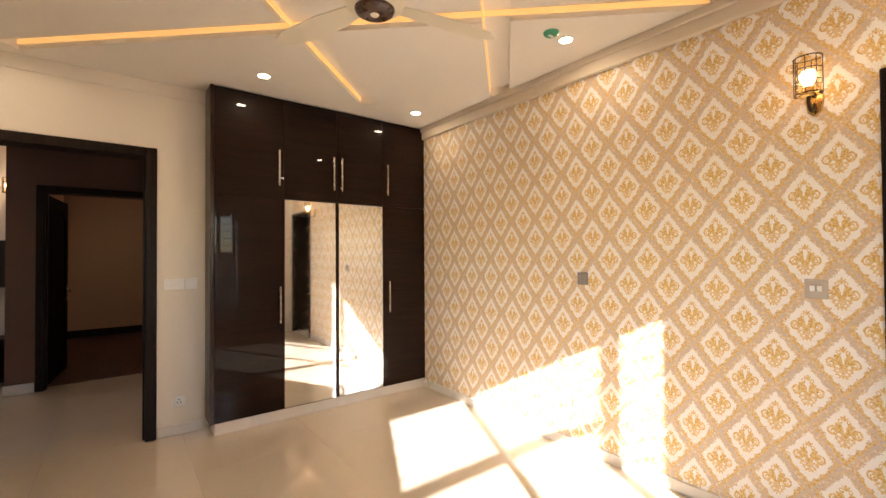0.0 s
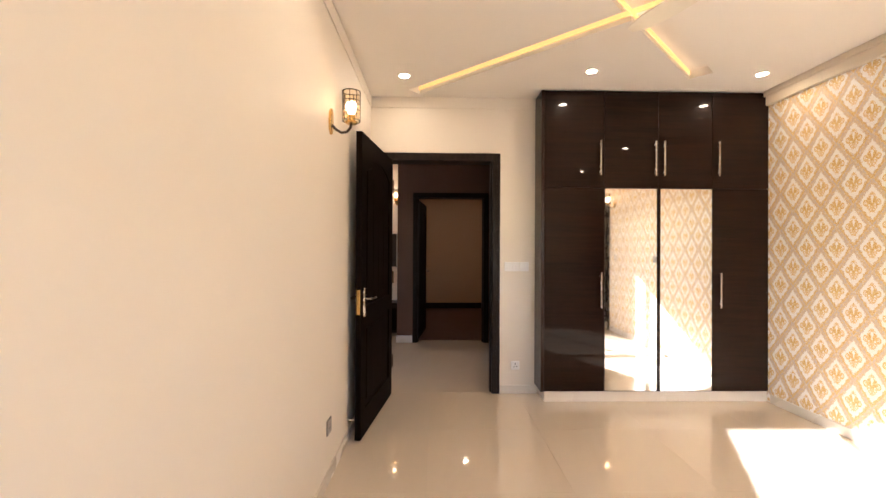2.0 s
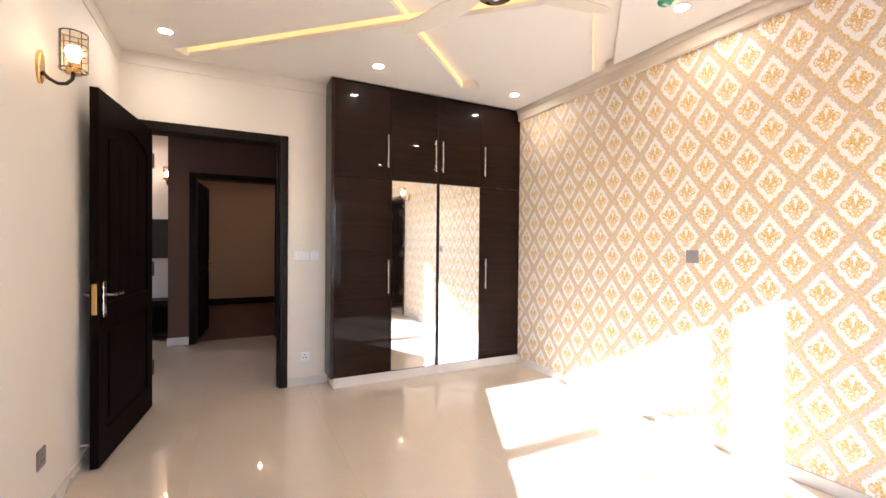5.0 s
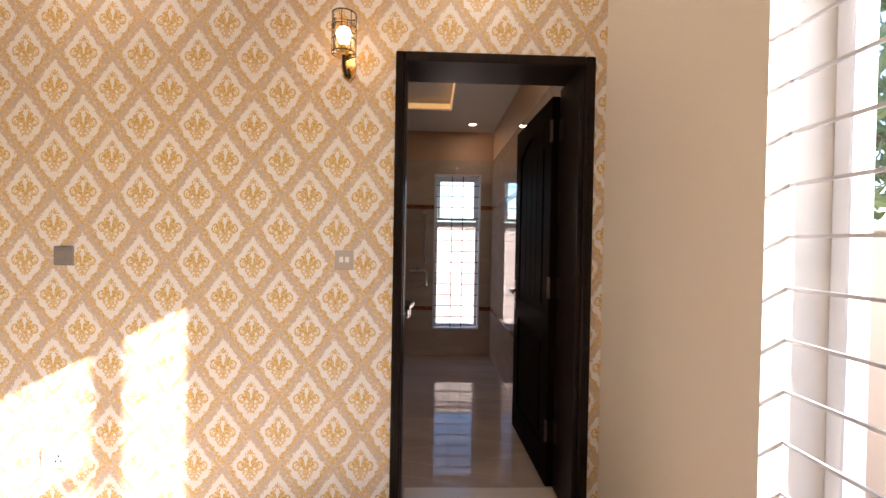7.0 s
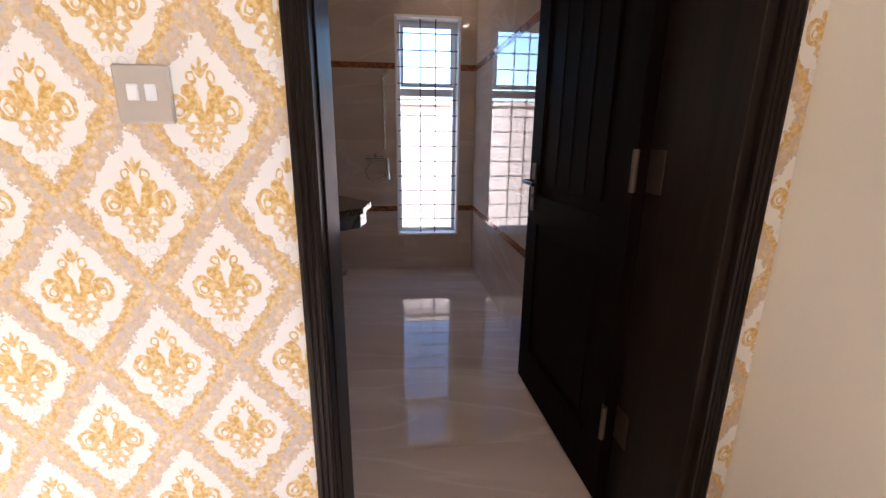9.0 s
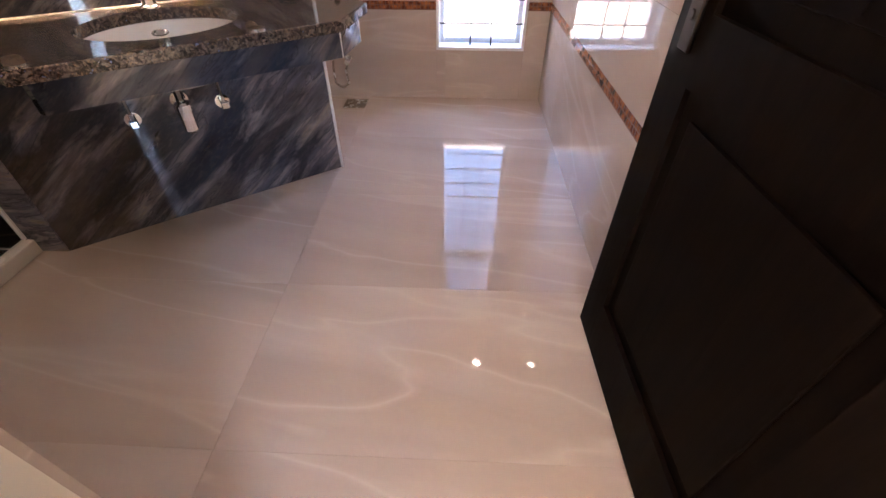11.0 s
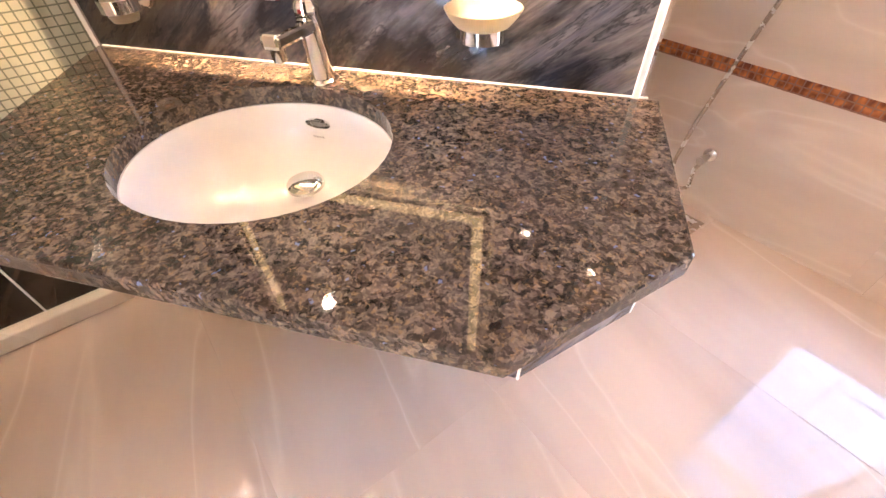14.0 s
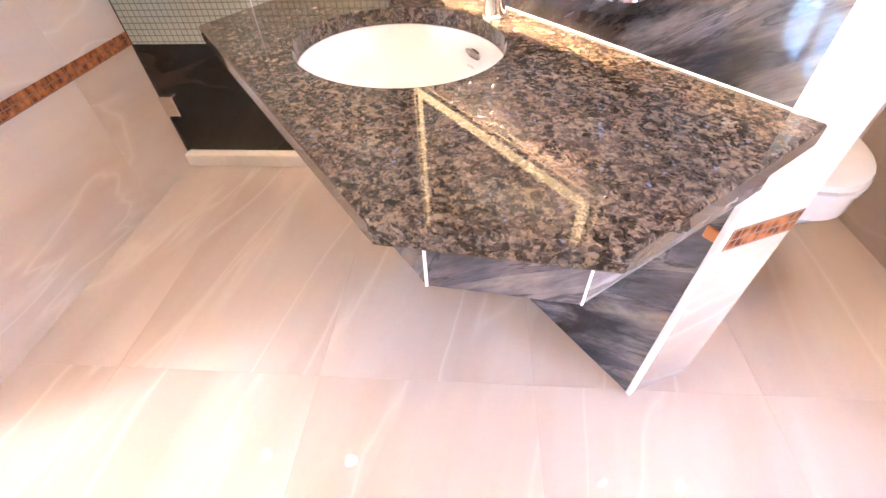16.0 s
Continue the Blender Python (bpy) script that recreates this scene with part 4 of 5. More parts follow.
END_PLAN = [(-0.004, -0.016), (0.005, -0.016), (0.043, -0.170), (-0.004, -0.170)]
end_face = structure("partition_end", merged(prism(END_PLAN, 0, 0.515), prism(END_PLAN, 0.565, BCZ)), WALLTILE_Y, "beige tile on the end of the partition")
end_face.matrix_world = VAN

counter = thing("vanity_counter", VAN, "brown speckled granite vanity counter with a marble apron", "vanity counter")
TOPZ, TH = 0.776, 0.032
top_outline = [(-1.145, 0.0), (0.038, 0.0), (0.047, 0.375), (-0.127, 0.553), (-0.892, 0.567), (-1.02, 0.30)]
oval_hole = [(-0.555 + 0.210 * math.cos(2 * math.pi * i / 48), 0.280 + 0.190 * math.sin(2 * math.pi * i / 48)) for i in range(48)]
part("worktop", cut(prism(top_outline, TOPZ - TH, TOPZ, 0.004), prism(oval_hole, TOPZ - 0.06, TOPZ + 0.03)), GRANITE, counter, "polished brown granite slab")
lip = cut(prism([(-1.10, 0.002), (0.012, 0.002), (0.012, 0.372), (-0.113, 0.501), (-0.870, 0.514), (-0.99, 0.29)], 0.660, TOPZ - TH - 0.001), prism([(-1.2, -0.1), (-0.008, -0.1), (-0.008, 0.363), (-0.121, 0.481), (-1.2, 0.494)], 0.6, 0.80))
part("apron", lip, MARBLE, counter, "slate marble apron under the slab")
part("white_edge", boxes((0.011, 0.0132, 0.369, 0.3735, 0.659, TOPZ - TH), bev=0.001), UPVC, counter, "white edge strip")
part("white_edge", boxes((-0.1147, -0.1113, 0.499, 0.503, 0.659, TOPZ - TH), bev=0.001), UPVC, counter, "white edge strip")
part("joint_bead", boxes((-1.13, 0.02, 0.0, 0.004, TOPZ, TOPZ + 0.003), bev=0.001), UPVC, counter, "thin white sealant bead along the wall")

basin = thing("wash_basin", VAN @ pose(-0.555, 0.280, TOPZ - TH), "white oval ceramic basin set under the granite", "wash basin")
prof = [(1.10, -0.001), (1.0, -0.001), (0.985, -0.008), (0.965, -0.028), (0.91, -0.060), (0.79, -0.088), (0.56, -0.107), (0.28, -0.116), (0.09, -0.119), (0.0, -0.119)]
outer = [(0.09, -0.131), (0.60, -0.124), (0.85, -0.102), (0.99, -0.070), (1.04, -0.02), (1.10, -0.012)]
bowl = lathe([(r, z) for r, z in prof] + [(0.0, -0.131)] + outer + [(1.10, -0.001)], 56, 0.208, 0.188)
part("bowl", bowl, CERAMIC, basin, smooth=True)
waste = part("waste", moved(lathe([(0, 0.016), (0.022, 0.0155), (0.034, 0.011), (0.036, 0.006), (0.024, 0.0), (0, 0)], 28), pose(0.002, -0.082, -0.113, -4)), CHROME, basin, "round chrome plug", True)
part("overflow", moved(lathe([(0.0085, -0.002), (0.0095, 0.003), (0.0125, 0.003), (0.0135, -0.002)], 24, 1.9, 0.85), pose(0.0, -0.1715, -0.030, 72)), CHROME, basin, "chrome overflow ring", True)
part("overflow_hole", moved(lathe([(0, 0), (0.009, 0)], 20, 1.6, 1.0), pose(0.0, -0.1715, -0.0295, 72)), GREY_SWITCH, basin)
part("maker_mark", moved(boxes(*[(-0.012 + i * 0.006, -0.0085 + i * 0.006, -0.003, 0.003, 0, 0.0006) for i in range(4)]), pose(0.0, -0.1655, -0.055, 62)), GREY_SWITCH, basin, "small grey maker mark")

tap = thing("basin_tap", VAN @ pose(-0.55, 0.060, TOPZ), "tall chrome single-lever basin tap", "tap")
part("base_ring", lathe([(0, 0), (0.027, 0), (0.027, 0.006), (0.024, 0.009), (0, 0.009)], 28), CHROME, tap, smooth=True)
part("column", tube([(0, 0, 0.006), (0, 0.003, 0.05), (0, 0.008, 0.105), (0, 0.010, 0.118)], [0.022, 0.021, 0.021, 0.020], 20), CHROME, tap, smooth=True)
part("spout", moved(boxes((-0.016, 0.016, 0.0, 0.125, -0.011, 0.011), bev=0.006, seg=2), pose(0, 0.005, 0.100, 4)), CHROME, tap)
part("aerator", lathe([(0, 0.070), (0.011, 0.070), (0.012, 0.09), (0, 0.09)], 18), CHROME, tap, smooth=True).location = (0, 0.113, 0.008)
part("head", lathe([(0.0, 0.118), (0.021, 0.118), (0.022, 0.130), (0.017, 0.140), (0, 0.142)], 24), CHROME, tap, smooth=True).location = (0, 0.010, 0)
part("lever", moved(boxes((-0.011, 0.011, 0.0, 0.095, -0.004, 0.004), bev=0.003), pose(0, 0.008, 0.146, 10)), CHROME, tap)
part("red_dot", boxes((-0.003, 0.003, 0.0315, 0.0325, 0.122, 0.128)), plastic("red_mark", (0.4, 0.02, 0.02)), tap)


def holder(m, label, dish):
    ob = thing("soap_dish" if dish else "tumbler_holder", m, label, "soap dish" if dish else "tumbler")
    part("wall_rose", moved(lathe([(0, 0), (0.022, 0), (0.022, 0.008), (0.018, 0.012), (0, 0.012)], 24), pose(0, 0, 0, -90)), CHROME, ob, smooth=True)
    part("arm", tube([(0, 0.01, 0), (0, 0.035, 0)], 0.006), CHROME, ob, smooth=True)
    r = 0.030
    part("ring", moved(lathe([(r, -0.011), (r + 0.004, -0.011), (r + 0.004, 0.011), (r, 0.011), (r, -0.011)], 32), pose(0, 0.067, 0)), CHROME, ob, "chrome ring", True)
    if dish:
        p = [(0, 0.004), (0.028, 0.005), (0.042, 0.012), (0.054, 0.026), (0.059, 0.035), (0.057, 0.036), (0.051, 0.027), (0.040, 0.015), (0.026, 0.009), (0, 0.008)]
    else:
        p = [(0, -0.028), (0.022, -0.028), (0.026, -0.02), (0.031, 0.085), (0.029, 0.085), (0.024, -0.017), (0, -0.022)]
    part("dish" if dish else "tumbler", moved(lathe(p, 36), pose(0, 0.067, 0)), FROST, ob, "frosted cream glass", True)
    return ob


holder(VAN @ pose(-0.255, 0, 0.882), "frosted glass soap dish in a chrome wall holder", True)
holder(VAN @ pose(-0.945, 0, 0.885), "frosted glass tumbler in a chrome wall holder", False)

mir = thing("vanity_mirror", VAN @ pose(-0.592, 0.0, 1.042), "warm-lit border mirror on the marble above the basin", "mirror")
part("backing", boxes((-0.30, 0.30, 0.0, 0.022, 0.12, 0.85), bev=0.003), BLACK, mir, "dark mounting board")
part("glass", boxes((-0.378, 0.378, 0.024, 0.030, 0, 0.95)), MIRROR, mir, "silvered glass")
part("back_light", boxes((-0.33, 0.33, 0.002, 0.008, 0.085, 0.095)), BACKLED, mir, "hidden warm strip light")
for inset, fw in ((0.004, 0.003), (0.026, 0.026)):
    u, w0, w1 = 0.378 - inset, inset, 0.95 - inset
    for b in ((-u, -u + fw, 0.0302, 0.031, w0, w1), (u - fw, u, 0.0302, 0.031, w0, w1), (-u + fw, u - fw, 0.0302, 0.031, w0, w0 + fw), (-u + fw, u - fw, 0.0302, 0.031, w1 - fw, w1)):
        part("light_band", boxes(b), MIRRORLED, mir, "glowing frosted band")

trap = thing("basin_trap", VAN @ pose(-0.575, 0.0, 0.47), "chrome bottle trap under the vanity", "trap")
part("wall_flange", moved(lathe([(0, 0), (0.03, 0), (0.03, 0.006), (0.02, 0.01), (0, 0.01)], 24), pose(0, 0, 0.0, -90)), CHROME, trap, smooth=True)
part("outlet_pipe", tube([(0, 0.008, 0), (0, 0.06, 0)], 0.016, 16), CHROME, trap, smooth=True)
part("bottle", moved(lathe([(0, -0.105), (0.012, -0.103), (0.024, -0.09), (0.026, -0.02), (0.029, -0.018), (0.029, 0.005), (0.024, 0.012), (0, 0.014)], 24), pose(0, 0.075, 0)), CHROME, trap, smooth=True)
part("down_pipe", tube([(0, 0.075, 0.012), (0, 0.14, 0.09), (0, 0.19, 0.16)], 0.014, 14), CHROME, trap, smooth=True)
for a in (-0.74, -0.435):
    v = thing("angle_valve", VAN @ pose(a, 0, 0.432), "small chrome angle valve under the vanity", "valve", "basin angle valves")
    part("flange", moved(lathe([(0, 0), (0.026, 0), (0.026, 0.005), (0, 0.008)], 22), pose(0, 0, 0, -90)), CHROME, v, smooth=True)
    part("valve_body", tube([(0, 0.005, 0), (0, 0.04, 0)], 0.012, 14), CHROME, v, smooth=True)
    part("knob", boxes((-0.014, 0.014, 0.04, 0.062, -0.014, 0.014), bev=0.004), CHROME, v)
    part("hose", tube([(0, 0.025, 0.01), (0, 0.03, 0.08), (0.02, 0.06, 0.16), (0.05, 0.1, 0.24)], 0.006), STEEL, v, smooth=True)
clip = thing("edge_clip", VAN @ pose(-0.014, 0.002, 0.552), "small orange mosaic chip with a dark wire loop", "mosaic chip")
part("chip", boxes((-0.013, 0.008, -0.001, 0.004, -0.012, 0.012), bev=0.001), paint("orange_chip", (0.55, 0.20, 0.06), 0.3), clip)

# ---- shower ----
sill = structure("shower_sill", boxes((BW, 1.302, SILLY, SILLY + 0.048, 0.0, 0.06), bev=0.004), SKIRT, "ivory stone shower threshold")
def pattern(name, col, grout, cell, rough, mottled):
    """Small square mosaic as relief and colour."""
    k = Nodes(name)
    geo = k.n("ShaderNodeNewGeometry")
    pos = k.n("ShaderNodeSeparateXYZ", Vector=geo.outputs["Position"])
    h = k.m("ADD", pos.outputs[0], pos.outputs[1])

    def line(v):
        w = k.m("FRACT", k.m("DIVIDE", v, cell))
        return k.m("MAXIMUM", k.m("LESS_THAN", w, 0.08), k.m("GREATER_THAN", w, 0.92))

    j = k.m("MAXIMUM", line(h), line(pos.outputs[2]))
    n = k.noise(k.coords(world_space=True), 1.0 / cell * 0.9, 1)
    return k.out(k.mix(j, k.mix(k.ramp(n, (0.35, 0.0), (0.65, 1.0)), col, mottled), grout), k.m("ADD", k.m("MULTIPLY", j, 0.5), rough), k.m("SUBTRACT", 1.0, j), 0.4, 0.002)


MOSAIC = pattern("grid_film", (0.36, 0.38, 0.32), (0.12, 0.135, 0.11), 0.021, 0.12, (0.39, 0.40, 0.34))
glass = thing("shower_screen", pose(0, SILLY + 0.03, 0.062), "frameless clear glass shower screen and door", "shower screen")
for x0, x1 in ((BW + 0.006, 0.80), (0.806, 1.292)):
    pn = part("pane", boxes((x0, x1, 0, 0.006, 0.0, 1.95)), GLASS, glass)
    pn.visible_shadow = False
    part("film", boxes((x0, x1, -0.0022, -0.0004, 0.455, 1.95)), MOSAIC, glass, "pale frosted film with a fine square grid")
part("seal", boxes((0.8005, 0.8055, 0.001, 0.005, 0.002, 1.95)), UPVC, glass, "clear seal strip")
part("wall_channel", boxes((BW, BW + 0.005, 0.0, 0.009, 0, 1.95)), BRONZE, glass, "dark wall seal")
part("wall_channel", boxes((1.2925, 1.302, -0.004, 0.010, 0, 1.95), bev=0.001), UPVC, glass, "white edge channel")
for z in (0.17, 1.70):
    part("hinge", boxes((BW + 0.002, BW + 0.062, -0.014, 0.023, z, z + 0.085), bev=0.003), CHROME, glass, "chrome glass hinge")


structure("shower_lining_upper", boxes((BW, BW + 0.010, SILLY + 0.05, BN, 0.53, BCZ), (BW + 0.010, 1.31, BN - 0.010, BN, 0.53, BCZ), (1.31, 1.321, SILLY + 0.032, BN, 0.53, BCZ)), WALLTILE_X, "beige tile lining in the shower")
structure("shower_lining_lower", boxes((BW, BW + 0.010, SILLY + 0.034, BN, 0.0, 0.527), (BW + 0.010, 1.31, BN - 0.010, BN, 0.0, 0.527), (1.31, 1.321, SILLY + 0.032, BN, 0.0, 0.527)), MARBLEDARK, "black polished marble low in the shower")

# ---- toilet, spray and drain ----
structure("wall_toilet", boxes((1.47, BE, -2.27, -2.15, 0, BCZ)), WALLTILE_X, "tiled wall behind the toilet")
wc = thing("toilet", pose(2.44, -2.272, 0, 0, 0, 180), "white wall-hung ceramic toilet with a closed lid", "toilet")


def egg(s, n=36, back=0.0, front=0.525, half=0.18):
    """Plan outline of a toilet bowl, x across, y away from the wall."""
    pts = []
    for i in range(n):
        a = 2 * math.pi * i / n
        x, y = math.sin(a), math.cos(a)
        pts.append((half * x * s * (1.0 if y > 0 else 1.02), (back + front) * 0.5 + (front - back) * 0.5 * y * (s if y > 0 else 1.0)))
    return pts


def loft(sections):
    bm = bmesh.new()
    rings = [[bm.verts.new((x, y, z)) for x, y in poly] for poly, z in sections]
    for p, q in zip(rings, rings[1:]):
        for i in range(len(p)):
            j = (i + 1) % len(p)
            bm.faces.new((p[i], p[j], q[j], q[i]))
    bm.faces.new(rings[0][::-1])
    bm.faces.new(rings[-1])
    return bm


part("bowl", loft([(egg(0.45, front=0.30), 0.10), (egg(0.72, front=0.40), 0.16), (egg(0.92, front=0.47), 0.24), (egg(1.0), 0.32), (egg(1.0), 0.385)]), CERAMIC, wc, smooth=True)
part("seat", loft([(egg(1.0), 0.387), (egg(1.03), 0.39), (egg(1.03), 0.402), (egg(1.0), 0.405)]), CERAMIC, wc, smooth=True)
part("lid", loft([(egg(1.0), 0.407), (egg(1.02), 0.411), (egg(1.0), 0.425), (egg(0.92), 0.432)]), CERAMIC, wc, smooth=True)
part("flush_plate", boxes((-0.12, 0.12, 0, 0.012, 0.95, 1.10), bev=0.003), CHROME, wc)
sp = thing("hand_spray", pose(BE, -2.99, 0.235), "chrome hand spray with a hanging hose beside the toilet", "hand spray")
part("flange", moved(lathe([(0, 0), (0.024, 0), (0.024, 0.006), (0, 0.009)], 22), pose(0, 0, 0, 0, -90)), CHROME, sp, smooth=True)
part("valve_body", tube([(-0.006, 0, 0), (-0.05, 0, 0)], 0.012, 14), CHROME, sp, smooth=True)
part("knob", tube([(-0.05, 0, 0), (-0.075, 0, 0)], 0.015, 14), CHROME, sp, smooth=True)
hose = [(-0.035, 0.0, -0.012), (-0.036, 0.02, -0.06)] + [(-0.03, 0.055 + 0.045 * math.cos(radians(a)), -0.12 + 0.045 * math.sin(radians(a))) for a in range(200, 360, 20)]
hose += [(-0.03, 0.10, -0.05), (-0.03, 0.085, 0.1), (-0.03, 0.05, 0.30), (-0.03, 0.005, 0.52), (-0.03, 0.0, 0.58)]
part("hose", tube(hose, 0.007, 10), STEEL, sp, "ribbed steel hose", True)
part("spray_head", tube([(-0.03, 0.0, 0.58), (-0.03, 0.0, 0.70), (-0.05, 0.0, 0.74), (-0.085, 0, 0.75)], [0.01, 0.012, 0.014, 0.016], 14), CHROME, sp, smooth=True)
part("hook", boxes((-0.03, 0.0, -0.012, 0.012, 0.62, 0.65), bev=0.003), CHROME, sp)
shower = thing("shower_mixer", pose(BE, -3.37, 0.97), "chrome shower mixer with valves and a rail on the tiled wall", "shower mixer")
part("mixer_body", tube([(-0.05, 0.08, 0), (-0.05, -0.08, 0)], 0.02, 16), CHROME, shower, smooth=True)
for y in (0.07, -0.07):
    part("inlet", tube([(0, y, 0), (-0.05, y, 0)], 0.014, 14), CHROME, shower, smooth=True)
part("lever", tube([(-0.06, 0, 0.01), (-0.12, 0.0, 0.05)], 0.008), CHROME, shower, smooth=True)
loop = [(-0.05, 0.0, -0.02), (-0.055, 0.05, -0.05), (-0.055, 0.085, -0.10), (-0.055, 0.07, -0.16), (-0.055, 0.0, -0.19), (-0.055, -0.07, -0.16), (-0.055, -0.10, -0.08), (-0.055, -0.10, 0.0)]
part("hose", tube(loop, 0.007, 10), CHROME, shower, "chrome hanging hose", True)
part("hand_piece", tube([(-0.055, -0.10, 0.0), (-0.055, -0.10, -0.12), (-0.06, -0.10, -0.17), (-0.065, -0.10, -0.18)], [0.011, 0.013, 0.020, 0.022], 14), CHROME, shower, smooth=True)
rail = thing("shower_rail", pose(BE, -3.45, 1.05), "slim chrome shower rail with a hand shower", "shower rail")
part("rail", tube([(-0.04, 0, 0), (-0.04, 0, 0.62)], 0.009, 12), CHROME, rail, smooth=True)
for z in (0.02, 0.6):
    part("bracket", tube([(0, 0, z), (-0.04, 0, z)], 0.011, 12), CHROME, rail, smooth=True)
part("shower_hand", tube([(-0.05, 0, 0.40), (-0.09, 0, 0.55), (-0.13, 0, 0.58)], [0.01, 0.013, 0.035], 16), CHROME, rail, smooth=True)
dr = thing("floor_drain", pose(2.785, -3.03, 0.0), "square steel floor drain with a round grate", "floor drain")
part("drain_frame", cut(boxes((-0.07, 0.07, -0.07, 0.07, 0.0005, 0.0045), bev=0.001), lathe([(0, -0.01), (0.05, -0.01), (0.05, 0.02), (0, 0.02)], 28)), STEEL, dr)
part("grate", lathe([(0, 0.003), (0.02, 0.0035), (0.022, 0.001), (0.03, 0.001), (0.032, 0.0035), (0.046, 0.0035), (0.049, 0.001)], 28), STEEL, dr, smooth=True)

# ---- outdoors ----
kk = Nodes("dry_ground")
gc = kk.coords(world_space=True)
GROUND = kk.out(kk.mix(kk.noise(gc, 0.7, 5), (0.20, 0.17, 0.13), (0.33, 0.28, 0.22)), 0.9, kk.noise(gc, 30, 4), 0.4, 0.01)
structure("ground", boxes((-300, 300, -300, 300, -0.35, -0.25)), GROUND, "dry bare ground round the house")
BOUND = paint("garden_wall_paint", (0.62, 0.50, 0.40), 0.7, 0.12)
structure("boundary_wall", boxes((-14, 3.4, -6.45, -6.22, -0.25, 1.40), (-14, 3.4, -6.49, -6.18, 1.40, 1.47), bev=0.006), BOUND, "peach plastered boundary wall with a coping")
structure("neighbour_wall", boxes((5.4, 5.6, -6.18, 4, -0.25, 1.58), (5.36, 5.64, -6.18, 4, 1.58, 1.65), bev=0.006), paint("pale_wall", (0.66, 0.51, 0.41), 0.7, 0.08), "pale boundary wall beyond the bathroom")
kl = Nodes("leaf_green")
LEAF = kl.out(kl.mix(kl.n("ShaderNodeNewGeometry").outputs["Random Per Island"], (0.07, 0.11, 0.03), (0.14, 0.19, 0.07)), 0.5)
BARK = paint("bark", (0.12, 0.085, 0.06), 0.9, 0.4)
rng = random.Random(7)


def tree(x, y, height, spread, label):
    ob = thing("tree", pose(x, y, -0.25), label, "tree", "garden trees")
    trunk = bmesh.new()
    tube([(0, 0, 0), (0.04, 0.02, height * 0.25), (0.0, 0.05, height * 0.5), (0.05, 0, height * 0.75)], [0.11, 0.085, 0.06, 0.03], 10, False, trunk)
    for i in range(9):
        a, z = rng.uniform(0, 6.28), height * rng.uniform(0.3, 0.7)
        l = spread * rng.uniform(0.5, 0.9)
        tube([(0.02, 0.02, z), (l * 0.5 * math.cos(a), l * 0.5 * math.sin(a), z + 0.25 * l), (l * math.cos(a), l * math.sin(a), z + 0.6 * l)], [0.035, 0.022, 0.008], 6, False, trunk)
    part("trunk", trunk, BARK, ob, smooth=True)
    verts, faces = [], []
    for i in range(4200):
        u = Vector((rng.gauss(0, 1), rng.gauss(0, 1), rng.gauss(0, 1))).normalized() * rng.uniform(0.45, 1.0)
        c = Vector((u.x * spread, u.y * spread, height * 0.68 + u.z * height * 0.36))
        if noise.noise(c * 1.7) < -0.08:
            continue
        s = rng.uniform(0.035, 0.075)
        rot = Euler((rng.uniform(0, 6.28), rng.uniform(0, 6.28), rng.uniform(0, 6.28))).to_matrix()
        n = len(verts)
        for p in ((-1.6, 0, 0), (0, -0.6, 0.15), (1.6, 0, 0), (0, 0.6, 0.15)):
            verts.append(c + rot @ Vector(p) * s)
        faces.append((n, n + 1, n + 2, n + 3))
    me = bpy.data.meshes.new("crown")
    me.from_pydata(verts, [], faces)
    me.materials.append(LEAF)
    crown = new("crown", me)
    crown.parent = ob


tree(1.35, -7.75, 3.9, 1.15, "leafy green garden tree behind the boundary wall")
tree(3.4, -13.2, 4.8, 1.6, "broad leafy tree behind the boundary wall")

# ---- tiled surfaces, piece by piece ----
floor = structure("floor", boxes((WEST - 0.2, 0.004, -4.53, NORTH + 0.6, -0.2, -0.010), (-6.2, -0.6, NORTH + 0.6, 7.2, -0.2, -0.010), (-6.2, WEST - 0.2, NORTH, NORTH + 0.6, -0.2, -0.010)), GROUT, "bedroom and hall floor base")
tiles(floor, joints(WEST, 0.0, -0.55, 0.8), joints(SOUTH, NORTH + 0.39, -0.55, 0.8), -0.010, 0.0, BEDTILE)
tiles(floor, joints(-6.05, -0.6, -0.55, 0.8), joints(NORTH + 0.39, 7.05, -0.55, 0.8), -0.010, 0.0, BEDTILE)
floor_b = structure("floor_bathroom", boxes((0.004, 3.15, -4.53, -0.8, -0.2, -0.0012)), GROUT, "bathroom floor base")
tiles(floor_b, joints(BW, BE, 1.75, 0.58), joints(BS, SILLY, -3.11, 1.2), -0.010, 0.0, BATHTILE, gap=0.0003)
tiles(floor_b, [1.46, 1.75, 2.33, BE], [SILLY, -1.91, BN], -0.010, 0.0, BATHTILE)
tiles(floor_b, [BW, 0.80, 1.302], [SILLY + 0.049, -1.5, BN], -0.010, -0.0004, MARBLEDARK)
structure("threshold", boxes((0.001, 0.284, OY0 + 0.052, OY1 - 0.052, -0.001, 0.003), bev=0.002), SKIRT, "pale stone door threshold")

ORANGE = pattern("orange_mosaic_band", (0.42, 0.15, 0.045), (0.17, 0.08, 0.045), 0.0225, 0.12, (0.13, 0.04, 0.02))
B1, B2 = (0.515, 0.560), (1.675, 1.720)
rows = [0.0, B1[0], None, B1[1], 0.839, 1.118, 1.397, B2[0], None, B2[1], 1.98, 2.235]


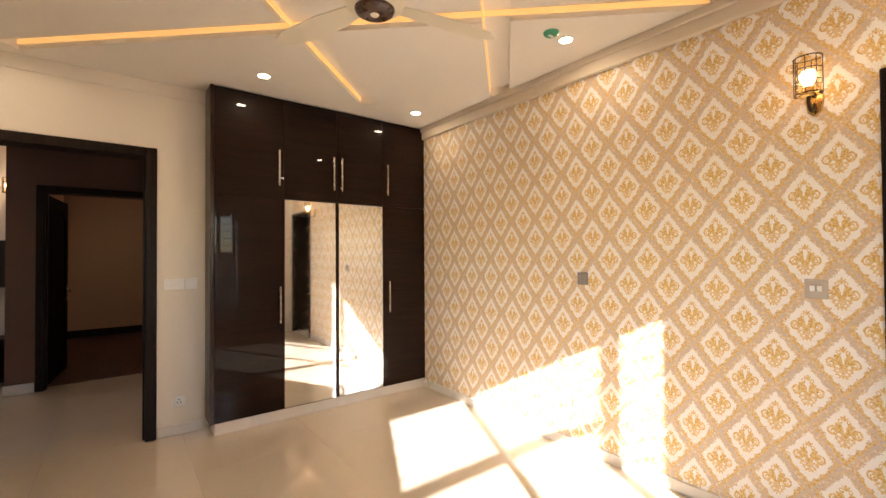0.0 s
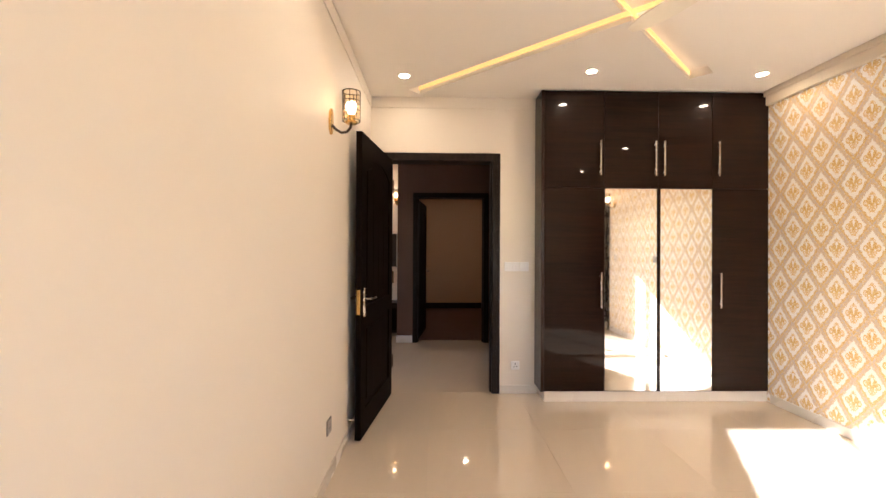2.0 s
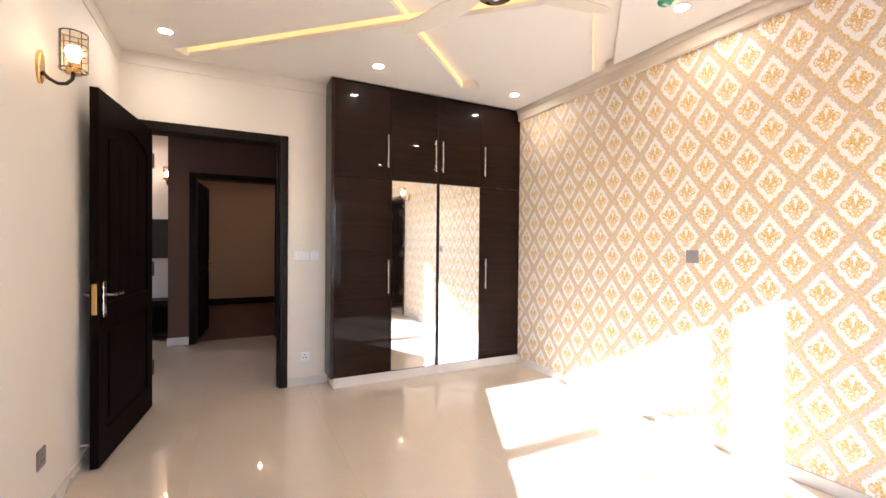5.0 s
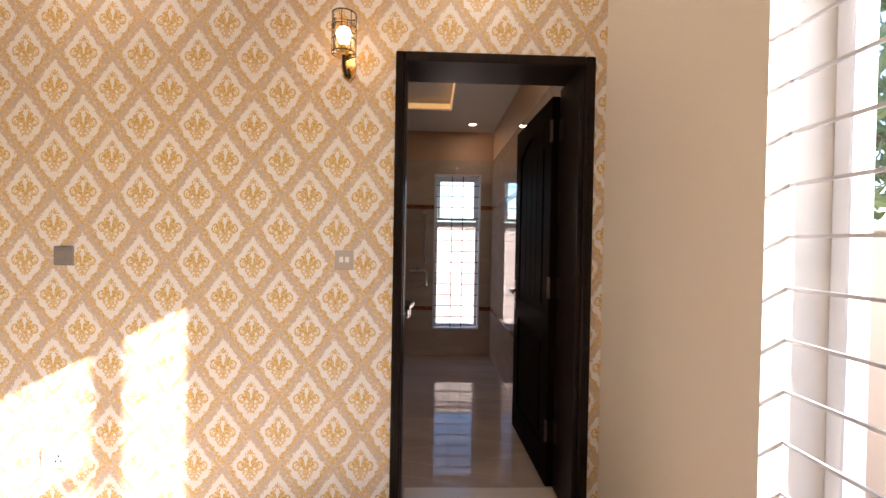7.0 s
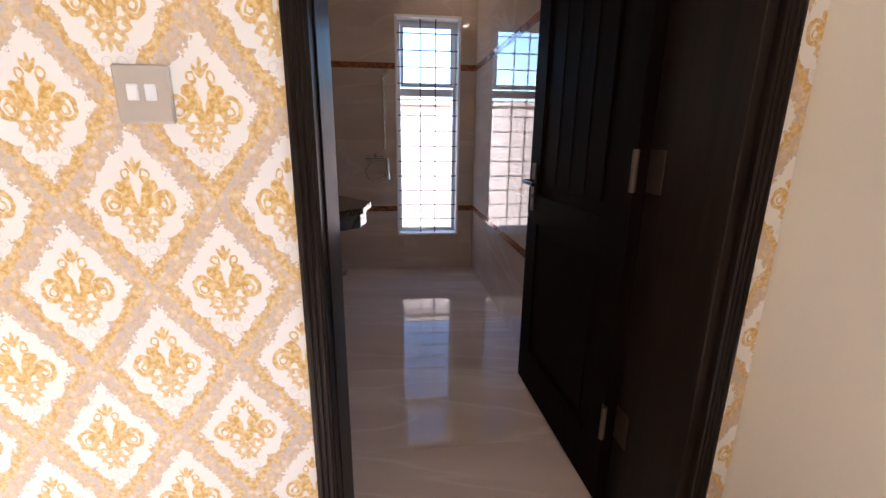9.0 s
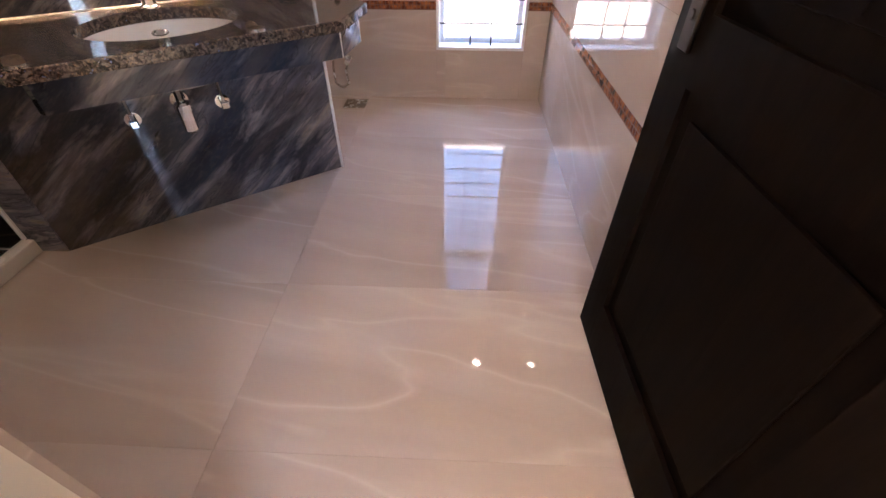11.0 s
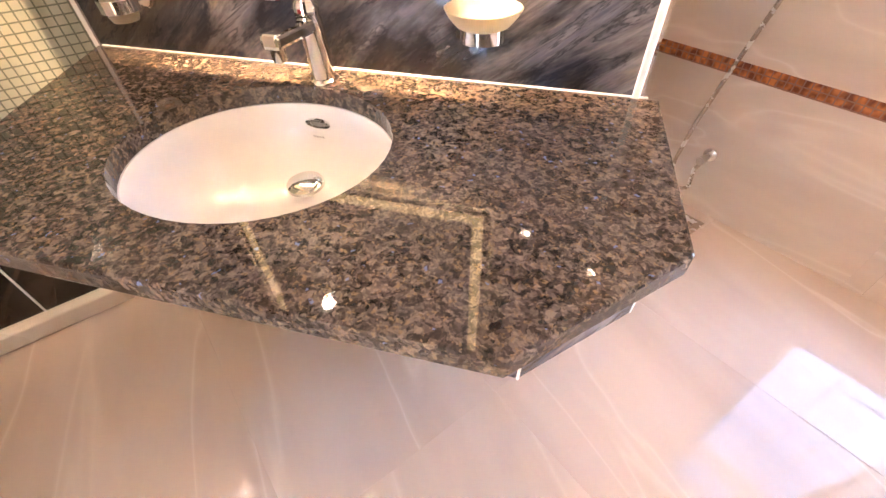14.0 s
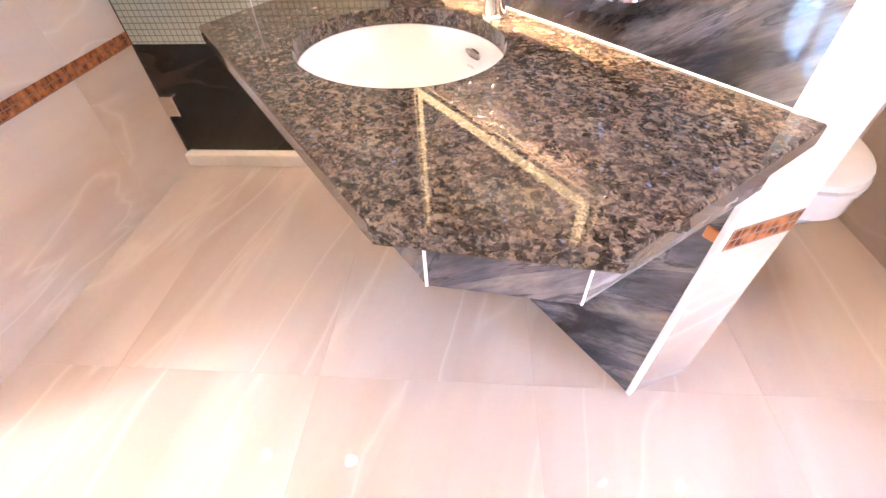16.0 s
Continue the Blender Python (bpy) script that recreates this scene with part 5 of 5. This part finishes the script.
def wall_tiles(parent, along, lo, hi, plane, facing, mat, hole=None, first=0.0):
    """Tiles 1.2 m wide on a wall plane; along is 'x' or 'y'; facing is the sign of the normal."""
    t = 0.0095
    cache = {}
    level = [r for r in rows]
    for z0, z1 in zip(level, level[1:]):
        if z0 is None or z1 is None:
            continue
        for u0, u1 in zip(joints(lo, hi, first, 1.2), joints(lo, hi, first, 1.2)[1:]):
            pieces = [(u0, u1, z0, z1)]
            if hole and u1 > hole[0] and u0 < hole[1] and z1 > hole[2] and z0 < hole[3]:
                pieces = [(u0, min(u1, hole[0]), z0, z1), (max(u0, hole[1]), u1, z0, z1), (max(u0, hole[0]), min(u1, hole[1]), z0, min(z1, hole[2])), (max(u0, hole[0]), min(u1, hole[1]), max(z0, hole[3]), z1)]
            for a, b, c, d in pieces:
                if b - a < 0.004 or d - c < 0.004:
                    continue
                w, h, g = (b - a) / 2 - 0.0004, (d - c) / 2 - 0.0004, t / 2
                key = (round(w, 4), round(h, 4))
                if key not in cache:
                    cache[key] = mesh_of(boxes((-w, w, -g, g, -h, h) if along == "x" else (-g, g, -w, w, -h, h)), "tile", mat)
                ob = new("tile", cache[key])
                mid = plane - facing * g
                ob.location = ((a + b) / 2, mid, (c + d) / 2) if along == "x" else (mid, (a + b) / 2, (c + d) / 2)
                ob.parent = parent


def band(along, lo, hi, plane, facing, z, hole=None):
    spans = [(lo, hi)]
    if hole and z[1] > hole[2] and z[0] < hole[3]:
        spans = [(lo, hole[0]), (hole[1], hi)]
    q = sorted((plane - facing * 0.009, plane + facing * 0.001))
    bs = [(a, b, *q, *z) if along == "x" else (*q, a, b, *z) for a, b in spans if b - a > 0.01]
    structure("mosaic_band", boxes(*bs), ORANGE, "orange and brown mosaic tile band")


ob_s, ob_e, ob_n = bpy.data.objects["wall_bath_south"], bpy.data.objects["wall_bath_east"], bpy.data.objects["wall_bath_north"]
wall_tiles(ob_s, "x", BW, BE, BS, 1, WALLTILE_X)
whole = (BWY0, BWY1, BWZ0, BWZ1)
wall_tiles(ob_e, "y", BS, BN, BE, -1, WALLTILE_Y, whole)
wall_tiles(ob_n, "x", 2.0, BE, BN, -1, WALLTILE_X)
wall_tiles(bpy.data.objects["wall_east"], "y", OY1 + 0.002, SILLY + 0.05, BW, 1, WALLTILE_Y)
for z in (B1, B2):
    band("x", BW, BE, BS, 1, z)
    band("y", BS, BN, BE, -1, z, whole)
    band("y", OY1 + 0.002, SILLY + 0.03, BW, 1, z)
bb = structure("mosaic_band", prism([(-0.004, -0.016), (0.006, -0.016), (0.044, -0.170), (-0.004, -0.170)], 0.515, 0.565), ORANGE, "orange mosaic band on the partition end")
bb.matrix_world = VAN
structure("wall_bath_upper", boxes((BW, BE, BS - 0.010, BS - 0.002, 2.235, BCZ), (BE + 0.002, BE + 0.010, BS, BN, 2.235, BCZ)), PEACH, "peach painted strip above the tiles")
structure("wall_bath_west_low", boxes((0.285, BW, -4.208, OY0 - 0.002, 0, 2.235)), WALLTILE_Y, "tile beside the bathroom door")
